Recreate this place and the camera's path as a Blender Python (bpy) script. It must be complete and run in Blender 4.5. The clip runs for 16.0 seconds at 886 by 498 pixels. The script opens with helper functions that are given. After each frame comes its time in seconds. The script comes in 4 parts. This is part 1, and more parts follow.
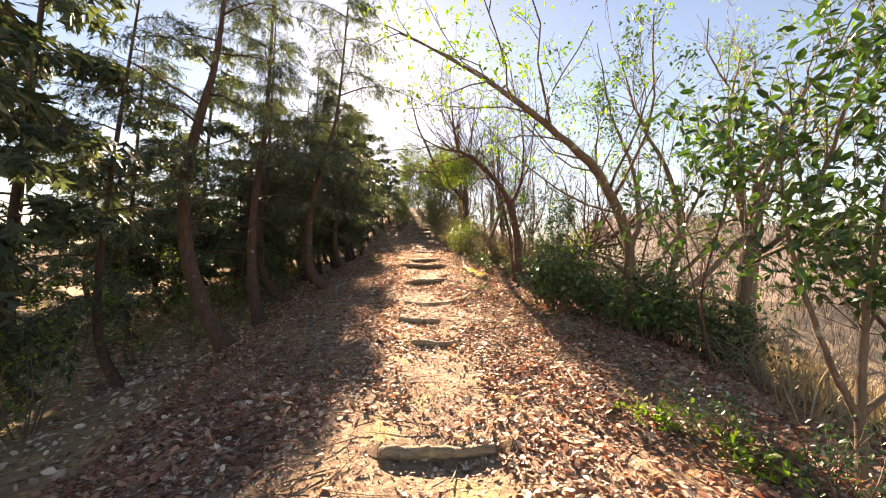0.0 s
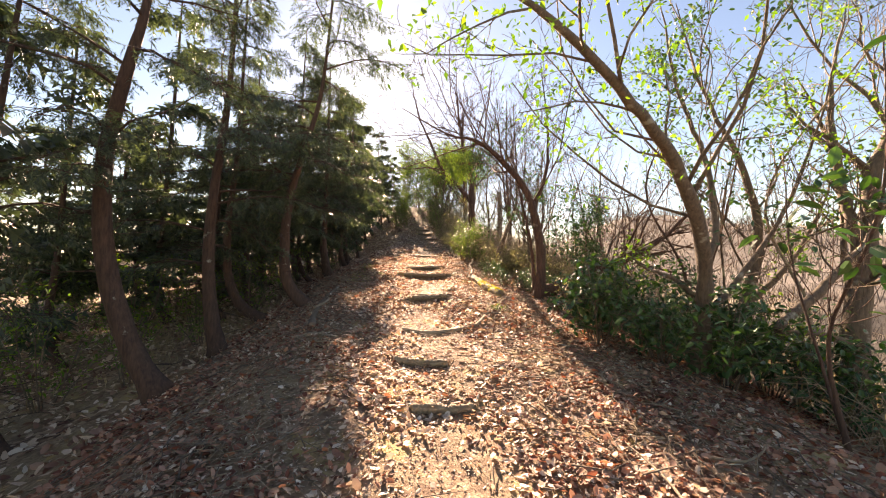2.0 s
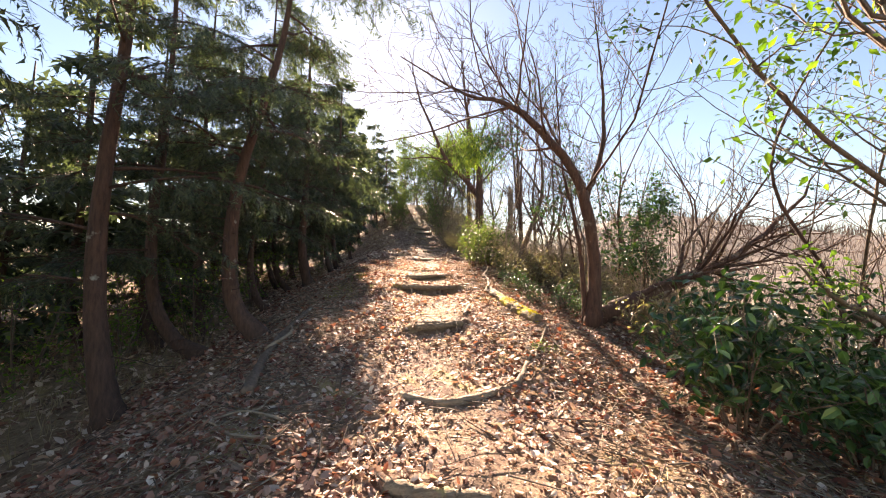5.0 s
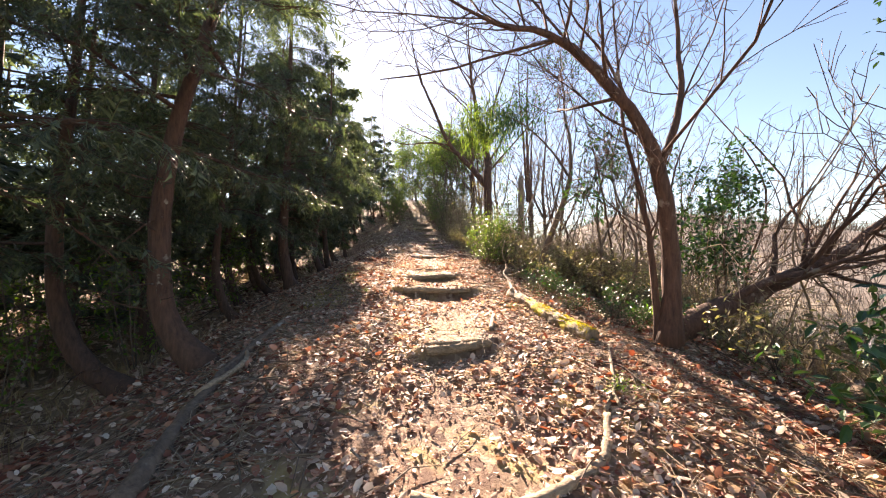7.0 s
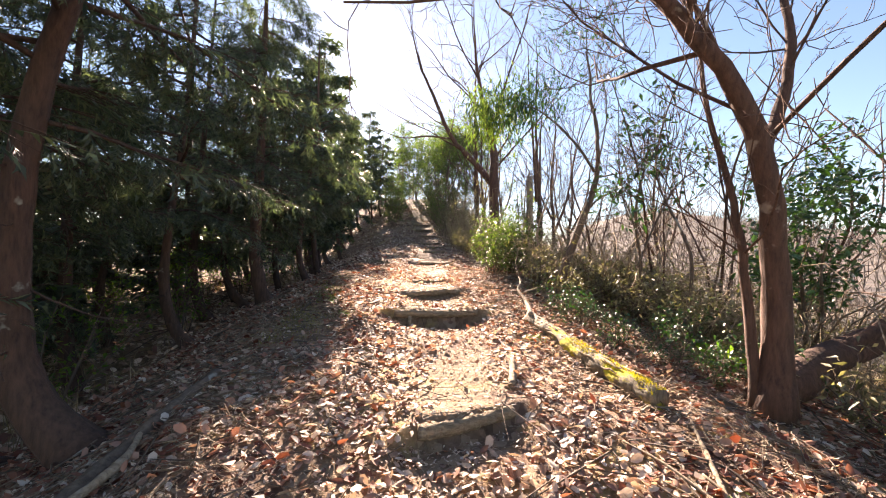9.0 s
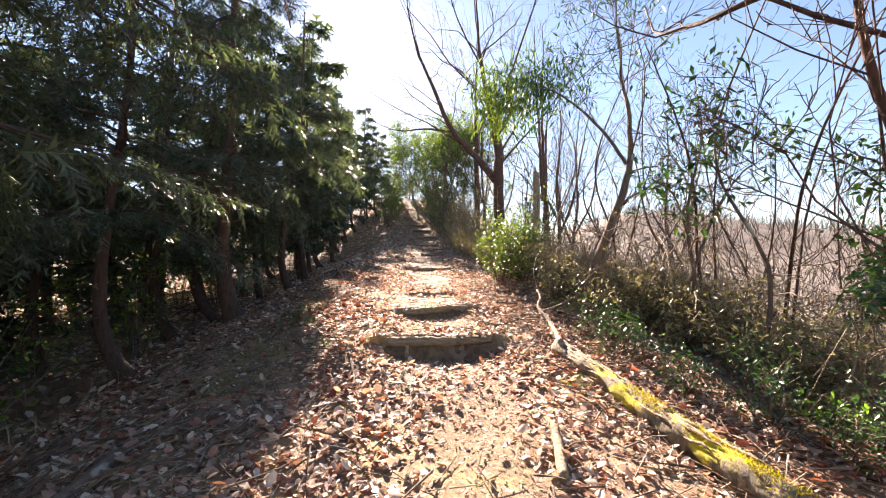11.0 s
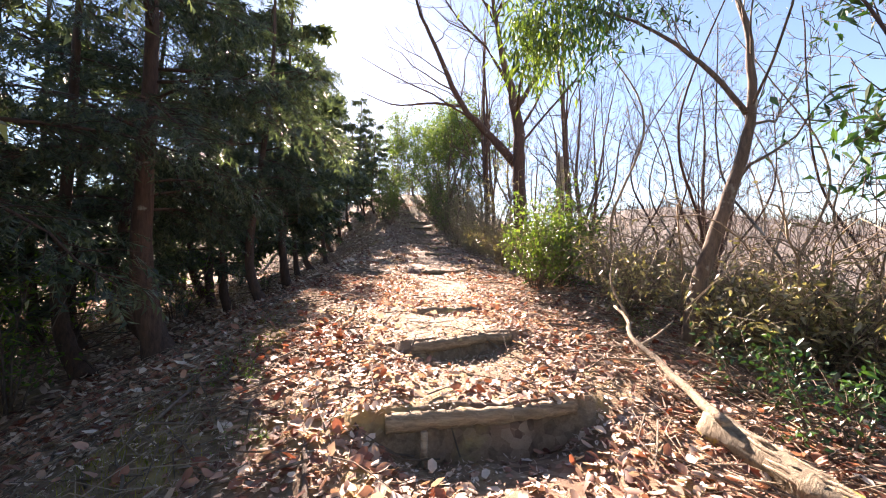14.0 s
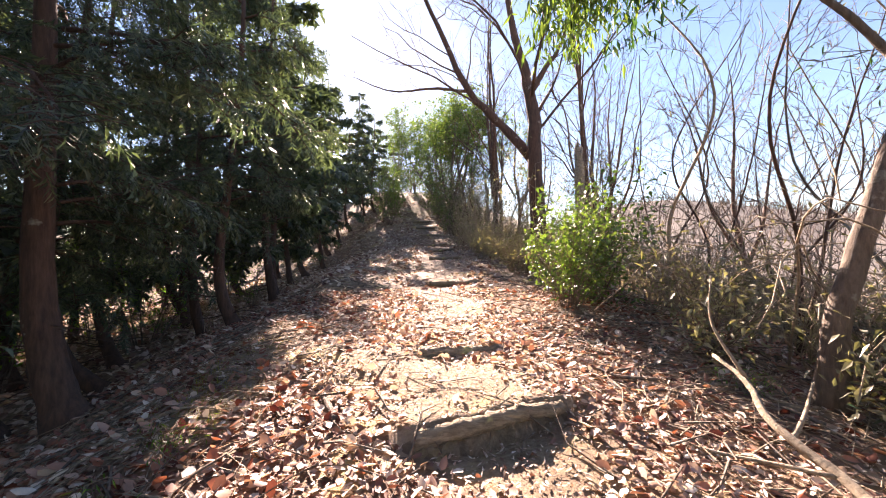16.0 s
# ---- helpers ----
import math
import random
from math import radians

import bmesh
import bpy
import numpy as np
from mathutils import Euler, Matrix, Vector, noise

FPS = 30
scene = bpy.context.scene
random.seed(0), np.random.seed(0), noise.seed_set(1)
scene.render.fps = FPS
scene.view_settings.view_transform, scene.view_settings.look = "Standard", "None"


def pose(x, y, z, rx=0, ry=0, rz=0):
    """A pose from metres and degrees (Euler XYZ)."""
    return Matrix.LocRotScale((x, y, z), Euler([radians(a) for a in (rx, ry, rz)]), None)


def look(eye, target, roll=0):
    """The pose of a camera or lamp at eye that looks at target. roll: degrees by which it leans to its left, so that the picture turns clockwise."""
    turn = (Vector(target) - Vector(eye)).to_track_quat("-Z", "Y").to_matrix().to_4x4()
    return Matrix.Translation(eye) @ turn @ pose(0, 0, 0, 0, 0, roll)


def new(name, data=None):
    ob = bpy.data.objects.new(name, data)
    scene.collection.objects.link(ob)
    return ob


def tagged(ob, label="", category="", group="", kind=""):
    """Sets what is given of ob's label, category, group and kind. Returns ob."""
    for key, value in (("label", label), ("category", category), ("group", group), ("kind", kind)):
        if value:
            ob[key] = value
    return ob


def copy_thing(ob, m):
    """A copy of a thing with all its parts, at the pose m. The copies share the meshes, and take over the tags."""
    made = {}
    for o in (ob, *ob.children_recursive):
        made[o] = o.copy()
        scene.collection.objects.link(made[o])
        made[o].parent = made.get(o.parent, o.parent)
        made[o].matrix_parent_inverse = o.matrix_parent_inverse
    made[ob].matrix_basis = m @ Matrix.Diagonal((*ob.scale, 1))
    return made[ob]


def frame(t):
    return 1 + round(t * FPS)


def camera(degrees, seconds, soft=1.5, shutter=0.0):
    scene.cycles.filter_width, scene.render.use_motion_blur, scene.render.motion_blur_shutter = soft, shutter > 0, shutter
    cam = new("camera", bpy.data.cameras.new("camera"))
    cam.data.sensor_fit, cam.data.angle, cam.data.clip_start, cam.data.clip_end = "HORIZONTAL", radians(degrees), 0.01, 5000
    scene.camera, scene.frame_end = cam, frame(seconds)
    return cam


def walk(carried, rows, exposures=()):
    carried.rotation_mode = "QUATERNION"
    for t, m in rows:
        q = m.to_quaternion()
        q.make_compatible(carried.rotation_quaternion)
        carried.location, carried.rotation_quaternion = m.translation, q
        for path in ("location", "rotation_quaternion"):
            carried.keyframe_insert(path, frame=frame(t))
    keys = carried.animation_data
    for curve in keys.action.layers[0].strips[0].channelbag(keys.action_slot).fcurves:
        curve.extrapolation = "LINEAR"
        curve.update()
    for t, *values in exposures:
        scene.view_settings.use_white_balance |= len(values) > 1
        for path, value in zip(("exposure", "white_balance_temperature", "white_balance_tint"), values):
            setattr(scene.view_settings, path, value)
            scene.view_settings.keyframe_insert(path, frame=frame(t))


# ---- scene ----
cam = camera(98.0, 16.0, soft=1.1)
PATH = [
    (0, (0.0, 0.0, 1.5), (0.175, 1.992, 1.555), 0.9),
    (0.5, (0.065, 0.481, 1.683), (0.238, 2.473, 1.733), 1.0),
    (1, (-0.058, 0.876, 1.679), (0.122, 2.867, 1.732), 1.2),
    (1.5, (-0.106, 1.322, 1.687), (0.078, 3.313, 1.742), 1.3),
    (2, (0.01, 1.876, 1.752), (0.185, 3.868, 1.805), 1.4),
    (2.5, (-0.046, 2.214, 1.751), (0.14, 4.205, 1.808), 1.8),
    (3, (-0.158, 2.592, 1.823), (0.039, 4.581, 1.876), 1.7),
    (3.5, (-0.121, 3.147, 1.776), (0.073, 5.137, 1.825), 1.6),
    (4, (-0.032, 3.614, 1.929), (0.159, 5.604, 1.975), 1.6),
    (6.5, (-0.127, 5.648, 1.964), (0.07, 7.638, 2.009), 1.6),
    (7, (-0.137, 6.126, 1.907), (0.067, 8.116, 1.944), 1.3),
    (7.5, (-0.081, 6.473, 2.037), (0.119, 8.463, 2.069), 1.6),
    (8, (-0.2, 6.805, 2.014), (0.021, 8.792, 2.053), 1.6),
    (8.5, (-0.168, 7.156, 1.981), (0.049, 9.144, 2.025), 1.5),
    (9, (-0.009, 7.511, 2.124), (0.191, 9.501, 2.156), 1.7),
    (11.5, (0.004, 9.007, 2.263), (0.228, 10.994, 2.293), 1.4),
    (12, (-0.028, 9.415, 2.193), (0.2, 11.402, 2.222), 1.2),
    (12.5, (0.006, 9.863, 2.282), (0.233, 11.85, 2.31), 1.2),
    (13, (-0.037, 10.073, 2.274), (0.189, 12.06, 2.303), 1.1),
    (13.5, (-0.1, 10.348, 2.308), (0.121, 12.336, 2.337), 0.8),
    (14, (-0.052, 10.743, 2.261), (0.169, 12.731, 2.286), 0.9),
    (14.5, (-0.007, 11.027, 2.415), (0.206, 13.016, 2.432), 0.7),
    (15, (-0.002, 11.306, 2.416), (0.207, 13.295, 2.434), 0.3),
    (15.5, (-0.007, 11.629, 2.477), (0.201, 13.618, 2.492), 0.5),
    (16, (0.0, 11.978, 2.477), (0.205, 13.967, 2.486), -0.2),
]
walk(cam, [(t, look(eye, target, roll)) for t, eye, target, roll in PATH], [(0, 2.66, 9000, 24), (3, 2.68, 8300, 23), (7, 2.8, 7450, 22), (12, 2.82, 7000, 23), (16, 2.92, 6900, 26)])

# ---- world and sun ----
SUN_AZ, SUN_EL = radians(5.6), radians(26.0)
to_sun = Vector((-math.sin(SUN_AZ) * math.cos(SUN_EL), math.cos(SUN_AZ) * math.cos(SUN_EL), math.sin(SUN_EL)))
world = bpy.data.worlds.new("world")
scene.world = world
world.use_nodes = True
wn = world.node_tree
sky = wn.nodes.new("ShaderNodeTexSky")
sky.sky_type = "NISHITA"
sky.sun_disc = False
sky.sun_elevation = SUN_EL
sky.sun_rotation = -SUN_AZ
sky.air_density = 1.1
sky.dust_density = 0.2
sky.altitude = 200
sky.ozone_density = 3.0
wn.links.new(sky.outputs[0], wn.nodes["Background"].inputs[0])
wn.nodes["Background"].inputs[1].default_value = 0.039
sun = new("sun", bpy.data.lights.new("sun", "SUN"))
sun.data.energy = 5.0
sun.data.angle = radians(0.6)
sun.data.color = (1.0, 0.87, 0.73)
sun.matrix_world = Matrix.Translation((0, 0, 30)) @ to_sun.to_track_quat("Z", "Y").to_matrix().to_4x4()


# ---- materials ----
def material(name):
    m = bpy.data.materials.new(name)
    m.use_nodes = True
    nt = m.node_tree
    return m, nt, nt.nodes["Principled BSDF"], nt.nodes["Material Output"]


def ramp(nt, source, stops):
    r = nt.nodes.new("ShaderNodeValToRGB")
    r.color_ramp.elements[0].position, r.color_ramp.elements[1].position = stops[0][0], stops[-1][0]
    for p, c in stops[1:-1]:
        r.color_ramp.elements.new(p)
    for e, (p, c) in zip(r.color_ramp.elements, stops):
        e.position, e.color = p, (*c, 1)
    nt.links.new(source, r.inputs[0])
    return r.outputs[0]


def noise_tex(nt, scale, detail=5.0, coords=None, rough=0.6):
    n = nt.nodes.new("ShaderNodeTexNoise")
    n.inputs["Scale"].default_value, n.inputs["Detail"].default_value, n.inputs["Roughness"].default_value = scale, detail, rough
    if coords is not None:
        nt.links.new(coords, n.inputs["Vector"])
    return n.outputs["Fac"]


def mix_rgb(nt, fac, a, b, mode="MIX"):
    n = nt.nodes.new("ShaderNodeMix")
    n.data_type, n.blend_type = "RGBA", mode
    for sock, value in ((n.inputs[0], fac), (n.inputs[6], a), (n.inputs[7], b)):
        if isinstance(value, bpy.types.NodeSocket):
            nt.links.new(value, sock)
        else:
            sock.default_value = value if isinstance(value, (int, float)) else (*value, 1)
    return n.outputs[2]


def bumped(nt, bsdf, height, strength, distance):
    b = nt.nodes.new("ShaderNodeBump")
    b.inputs["Strength"].default_value, b.inputs["Distance"].default_value = strength, distance
    nt.links.new(height, b.inputs["Height"])
    nt.links.new(b.outputs[0], bsdf.inputs["Normal"])


def coords(nt, kind="Object"):
    return nt.nodes.new("ShaderNodeTexCoord").outputs[kind]


def leaf_material(name, stops, rough=0.45, through_share=0.45, through_tint=(1.0, 1.0, 0.5), patch=0.6):
    """A leaf that glows when lit from behind; each leaf has its own shade."""
    m, nt, p, out = material(name)
    island = nt.nodes.new("ShaderNodeNewGeometry").outputs["Random Per Island"]
    n = noise_tex(nt, patch, 3.0, coords(nt))
    add = nt.nodes.new("ShaderNodeMath")
    add.operation = "MULTIPLY_ADD"
    nt.links.new(n, add.inputs[0])
    add.inputs[1].default_value = 0.7
    sub = nt.nodes.new("ShaderNodeMath")
    sub.operation = "MULTIPLY_ADD"
    nt.links.new(island, sub.inputs[0])
    sub.inputs[1].default_value, sub.inputs[2].default_value = 0.75, -0.22
    nt.links.new(sub.outputs[0], add.inputs[2])
    col = ramp(nt, add.outputs[0], stops)
    grain = noise_tex(nt, 60.0, 3.0, coords(nt))
    col = mix_rgb(nt, 0.25, col, ramp(nt, grain, [(0.3, (0.45, 0.45, 0.45)), (0.7, (1, 1, 1))]), "MULTIPLY")
    nt.links.new(col, p.inputs["Base Color"])
    p.inputs["Roughness"].default_value = rough
    bumped(nt, p, grain, 0.25, 0.003)
    tr = nt.nodes.new("ShaderNodeBsdfTranslucent")
    nt.links.new(mix_rgb(nt, 1.0, col, through_tint, "MULTIPLY"), tr.inputs["Color"])
    mx = nt.nodes.new("ShaderNodeMixShader")
    mx.inputs[0].default_value = through_share
    nt.links.new(p.outputs[0], mx.inputs[1])
    nt.links.new(tr.outputs[0], mx.inputs[2])
    nt.links.new(mx.outputs[0], out.inputs["Surface"])
    return m


def bark_material(name, dark, light, lichen=(0.32, 0.33, 0.27), lichen_at=0.62, grain_scale=(14, 14, 2.5), moss=None):
    m, nt, p, out = material(name)
    mp = nt.nodes.new("ShaderNodeMapping")
    mp.inputs["Scale"].default_value = grain_scale
    nt.links.new(coords(nt), mp.inputs["Vector"])
    g1 = noise_tex(nt, 2.0, 8.0, mp.outputs[0], 0.7)
    col = ramp(nt, g1, [(0.3, dark), (0.7, light)])
    g2 = noise_tex(nt, 3.5, 4.0, coords(nt))
    spots = ramp(nt, g2, [(lichen_at, (0, 0, 0)), (lichen_at + 0.06, (1, 1, 1))])
    col = mix_rgb(nt, spots, col, lichen)
    if moss:
        g3 = noise_tex(nt, 2.6, 6.0, coords(nt))
        col = mix_rgb(nt, ramp(nt, g3, [(0.515, (0, 0, 0)), (0.58, (1, 1, 1))]), col, moss)
    nt.links.new(col, p.inputs["Base Color"])
    p.inputs["Roughness"].default_value = 0.9
    bumped(nt, p, g1, 0.9, 0.02)
    return m


def ground_material():
    m, nt, p, out = material("forest_soil")
    c = coords(nt)
    big = noise_tex(nt, 0.7, 4.0, c)
    fine = noise_tex(nt, 22.0, 8.0, c, 0.75)
    vor = nt.nodes.new("ShaderNodeTexVoronoi")
    vor.inputs["Scale"].default_value = 16.0
    nt.links.new(c, vor.inputs["Vector"])
    soil = ramp(nt, fine, [(0.3, (0.12, 0.08, 0.045)), (0.5, (0.26, 0.185, 0.11)), (0.72, (0.42, 0.325, 0.205))])
    chips = ramp(nt, vor.outputs["Color"], [(0.2, (0.11, 0.06, 0.04)), (0.55, (0.25, 0.155, 0.10)), (0.85, (0.40, 0.29, 0.2))])
    col = mix_rgb(nt, ramp(nt, big, [(0.38, (0, 0, 0)), (0.58, (1, 1, 1))]), soil, chips)
    col = mix_rgb(nt, ramp(nt, noise_tex(nt, 1.9, 5.0, c), [(0.56, (0, 0, 0)), (0.66, (0.8, 0.8, 0.8))]), col, mix_rgb(nt, fine, (0.30, 0.22, 0.07), (0.50, 0.39, 0.19)))
    # dry grass colour takes over away from the trail
    sep = nt.nodes.new("ShaderNodeSeparateXYZ")
    nt.links.new(c, sep.inputs[0])
    right = ramp(nt, scaled(nt, sep.outputs[0], 0.1, 0.0), [(0.42, (0, 0, 0)), (0.75, (1, 1, 1))])
    straw = ramp(nt, noise_tex(nt, 3.0, 8.0, c, 0.7), [(0.3, (0.20, 0.15, 0.085)), (0.55, (0.36, 0.29, 0.18)), (0.75, (0.46, 0.38, 0.26))])
    col = mix_rgb(nt, right, col, straw)
    wooded = ramp(nt, scaled(nt, sep.outputs[0], 0.01, 0.0), [(0.3, (0, 0, 0)), (0.6, (1, 1, 1))])
    wood = ramp(nt, noise_tex(nt, 0.35, 9.0, c, 0.75), [(0.3, (0.05, 0.042, 0.036)), (0.5, (0.10, 0.083, 0.07)), (0.72, (0.17, 0.14, 0.115))])
    col = mix_rgb(nt, wooded, col, wood)
    nt.links.new(col, p.inputs["Base Color"])
    p.inputs["Roughness"].default_value = 0.95
    bumped(nt, p, fine, 0.8, 0.03)
    return m


def scaled(nt, source, factor, plus):
    n = nt.nodes.new("ShaderNodeMath")
    n.operation = "MULTIPLY_ADD"
    nt.links.new(source, n.inputs[0])
    n.inputs[1].default_value, n.inputs[2].default_value = factor, plus
    return n.outputs[0]


SOIL = ground_material()
LITTER = leaf_material("dead_leaf", [(0.05, (0.12, 0.045, 0.032)), (0.28, (0.29, 0.15, 0.105)), (0.5, (0.54, 0.395, 0.295)), (0.74, (0.78, 0.68, 0.56))],
                       0.66, 0.25, (1.0, 0.82, 0.6), 1.5)
RED_LITTER = leaf_material("red_dead_leaf", [(0.05, (0.09, 0.026, 0.018)), (0.3, (0.25, 0.085, 0.05)), (0.52, (0.40, 0.18, 0.11)), (0.78, (0.56, 0.35, 0.25))],
                           0.62, 0.3, (1.0, 0.7, 0.5), 1.5)
NEEDLE = leaf_material("conifer_needle", [(0.1, (0.036, 0.05, 0.036)), (0.45, (0.07, 0.1, 0.062)), (0.75, (0.12, 0.158, 0.09)), (0.95, (0.19, 0.22, 0.12))],
                       0.42, 0.36, (1.0, 1.08, 0.6), 0.8)
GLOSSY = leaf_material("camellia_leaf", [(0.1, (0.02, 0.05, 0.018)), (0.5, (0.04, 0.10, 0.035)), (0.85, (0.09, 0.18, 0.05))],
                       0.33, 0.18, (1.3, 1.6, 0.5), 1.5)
FRESH = leaf_material("fresh_leaf", [(0.1, (0.06, 0.12, 0.025)), (0.5, (0.12, 0.22, 0.04)), (0.85, (0.24, 0.32, 0.06))],
                      0.45, 0.5, (1.25, 1.6, 0.45), 1.0)
LEAFY = leaf_material("small_green_leaf", [(0.1, (0.06, 0.1, 0.03)), (0.5, (0.12, 0.18, 0.055)), (0.85, (0.2, 0.25, 0.08))],
                      0.45, 0.35, (1.4, 1.6, 0.5), 1.0)
OLIVE = leaf_material("olive_leaf", [(0.1, (0.12, 0.115, 0.06)), (0.5, (0.25, 0.235, 0.13)), (0.85, (0.42, 0.38, 0.24))],
                      0.45, 0.35, (1.2, 1.2, 0.6), 1.0)
STRAW = leaf_material("dry_grass_blade", [(0.1, (0.22, 0.16, 0.08)), (0.5, (0.38, 0.3, 0.17)), (0.85, (0.5, 0.42, 0.28))],
                      0.6, 0.3, (1.1, 1.0, 0.7), 0.4)
CONIFER_BARK = bark_material("conifer_bark", (0.036, 0.022, 0.016), (0.125, 0.072, 0.05), lichen_at=0.66)
GREY_BARK = bark_material("grey_bark", (0.075, 0.055, 0.04), (0.22, 0.165, 0.12), lichen=(0.34, 0.32, 0.26), lichen_at=0.6)
RED_BARK = bark_material("reddish_bark", (0.045, 0.024, 0.017), (0.15, 0.085, 0.058), lichen=(0.28, 0.23, 0.18), lichen_at=0.62)
PALE_WOOD = bark_material("weathered_wood", (0.17, 0.12, 0.075), (0.46, 0.37, 0.26), lichen=(0.5, 0.44, 0.34), lichen_at=0.68, grain_scale=(3, 22, 22))
STEP_WOOD = bark_material("step_wood", (0.11, 0.078, 0.048), (0.38, 0.3, 0.2), lichen=(0.44, 0.38, 0.16), lichen_at=0.64, grain_scale=(3, 24, 24))
MOSSY_LOG = bark_material("mossy_log_bark", (0.09, 0.068, 0.045), (0.34, 0.28, 0.19), lichen=(0.5, 0.44, 0.33), lichen_at=0.7, moss=(0.55, 0.48, 0.03))
HILL_TWIG = leaf_material("far_wood_twig", [(0.1, (0.06, 0.05, 0.042)), (0.5, (0.12, 0.10, 0.085)), (0.85, (0.2, 0.165, 0.135))], 0.8, 0.1, (1, 1, 1), 0.02)
YELLOW_MOSS = leaf_material("yellow_moss", [(0.1, (0.3, 0.25, 0.02)), (0.5, (0.55, 0.47, 0.03)), (0.85, (0.72, 0.62, 0.06))], 0.8, 0.3, (1.1, 1.1, 0.4), 3.0)
MOSS = leaf_material("moss_tuft", [(0.1, (0.10, 0.12, 0.02)), (0.5, (0.26, 0.25, 0.03)), (0.85, (0.45, 0.40, 0.05))], 0.8, 0.3, (1.2, 1.2, 0.4), 2.0)


# ---- mesh building ----
class Bag:
    """Collects vertices and faces of one mesh."""

    def __init__(self):
        self.v, self.f, self.n = [], [], 0

    def add(self, verts, faces):
        self.v.append(np.asarray(verts, np.float32).reshape(-1, 3))
        self.f.append(np.asarray(faces, np.int32) + self.n)
        self.n += len(self.v[-1])

    def mesh(self, name, mat, smooth=True):
        me = bpy.data.meshes.new(name)
        v = np.concatenate(self.v)
        loops = np.concatenate([f.ravel() for f in self.f])
        sizes = np.concatenate([np.full(len(f), f.shape[1], np.int32) for f in self.f])
        me.vertices.add(len(v))
        me.vertices.foreach_set("co", v.ravel())
        me.loops.add(len(loops))
        me.loops.foreach_set("vertex_index", loops)
        me.polygons.add(len(sizes))
        me.polygons.foreach_set("loop_start", np.concatenate([[0], np.cumsum(sizes)[:-1]]).astype(np.int32))
        me.polygons.foreach_set("use_smooth", np.full(len(sizes), smooth))
        me.update(calc_edges=True)
        me.validate()
        me.materials.append(mat)
        return me


def part(name, bag, mat, parent, label="", smooth=True):
    ob = new(name, bag.mesh(name, mat, smooth))
    ob.parent = parent
    return tagged(ob, label)


def spline(points, n):
    """A smooth line through the points, n places on it."""
    p = np.asarray(points, float)
    p = np.vstack([2 * p[0] - p[1], p, 2 * p[-1] - p[-2]])
    s = np.linspace(0, len(p) - 3 - 1e-6, n)
    i = s.astype(int)
    f = (s - i)[:, None]
    a, b, c, d = p[i], p[i + 1], p[i + 2], p[i + 3]
    return 0.5 * (2 * b + (c - a) * f + (2 * a - 5 * b + 4 * c - d) * f**2 + (3 * b - a - 3 * c + d) * f**3)


def tube(bag, line, radii, sides=6, rough=0.0, rng=None):
    """A round, tapered stem along a line, closed at both ends."""
    p = np.asarray(line, float)
    n = len(p)
    r = np.interp(np.linspace(0, 1, n), np.linspace(0, 1, len(radii)), radii) if len(radii) != n else np.asarray(radii, float)
    t = np.gradient(p, axis=0)
    t /= np.linalg.norm(t, axis=1, keepdims=True) + 1e-9
    ref = np.where(np.abs(t[:, 2:3]) > 0.9, [[1.0, 0, 0]], [[0, 0, 1.0]])
    a = np.cross(t, ref)
    a /= np.linalg.norm(a, axis=1, keepdims=True) + 1e-9
    for k in range(1, n):
        if a[k] @ a[k - 1] < 0:
            a[k] = -a[k]
    b = np.cross(t, a)
    ang = np.linspace(0, 2 * np.pi, sides, endpoint=False)
    rr = r[:, None] * np.ones((1, sides))
    if rough and rng is not None:
        rr = rr * (1 + rough * rng.uniform(-1, 1, (n, sides)))
    ring = p[:, None] + rr[..., None] * (np.cos(ang)[None, :, None] * a[:, None] + np.sin(ang)[None, :, None] * b[:, None])
    i, j = np.meshgrid(np.arange(n - 1), np.arange(sides), indexing="ij")
    k = (j + 1) % sides
    quads = np.stack([i * sides + j, i * sides + k, (i + 1) * sides + k, (i + 1) * sides + j], -1).reshape(-1, 4)
    base = bag.n
    bag.add(ring.reshape(-1, 3), quads)
    if sides > 3:
        ends = np.stack([np.arange(sides)[::-1], (n - 1) * sides + np.arange(sides)])
        bag.f.append((ends + base).astype(np.int32))


def turns(yaw, pitch, roll):
    """Rotation matrices, one a leaf: roll about x, pitch about y, yaw about z."""
    cy, sy, cp, sp, cr, sr = np.cos(yaw), np.sin(yaw), np.cos(pitch), np.sin(pitch), np.cos(roll), np.sin(roll)
    m = np.empty((len(yaw), 3, 3))
    m[:, 0, 0], m[:, 0, 1], m[:, 0, 2] = cy * cp, cy * sp * sr - sy * cr, cy * sp * cr + sy * sr
    m[:, 1, 0], m[:, 1, 1], m[:, 1, 2] = sy * cp, sy * sp * sr + cy * cr, sy * sp * cr - cy * sr
    m[:, 2, 0], m[:, 2, 1], m[:, 2, 2] = -sp, cp * sr, cp * cr
    return m


def scatter(bag, shape, places, rot, size):
    """One copy of a small shape at each place."""
    v, f = shape
    size = np.asarray(size, float).reshape(len(places), -1, 1) if np.ndim(size) > 1 else np.asarray(size, float).reshape(-1, 1, 1)
    pts = np.einsum("nij,kj->nki", rot, v) * size + np.asarray(places)[:, None]
    k = len(v)
    bag.add(pts.reshape(-1, 3), (np.asarray(f)[None] + (np.arange(len(places)) * k)[:, None, None]).reshape(-1, np.shape(f)[1]))


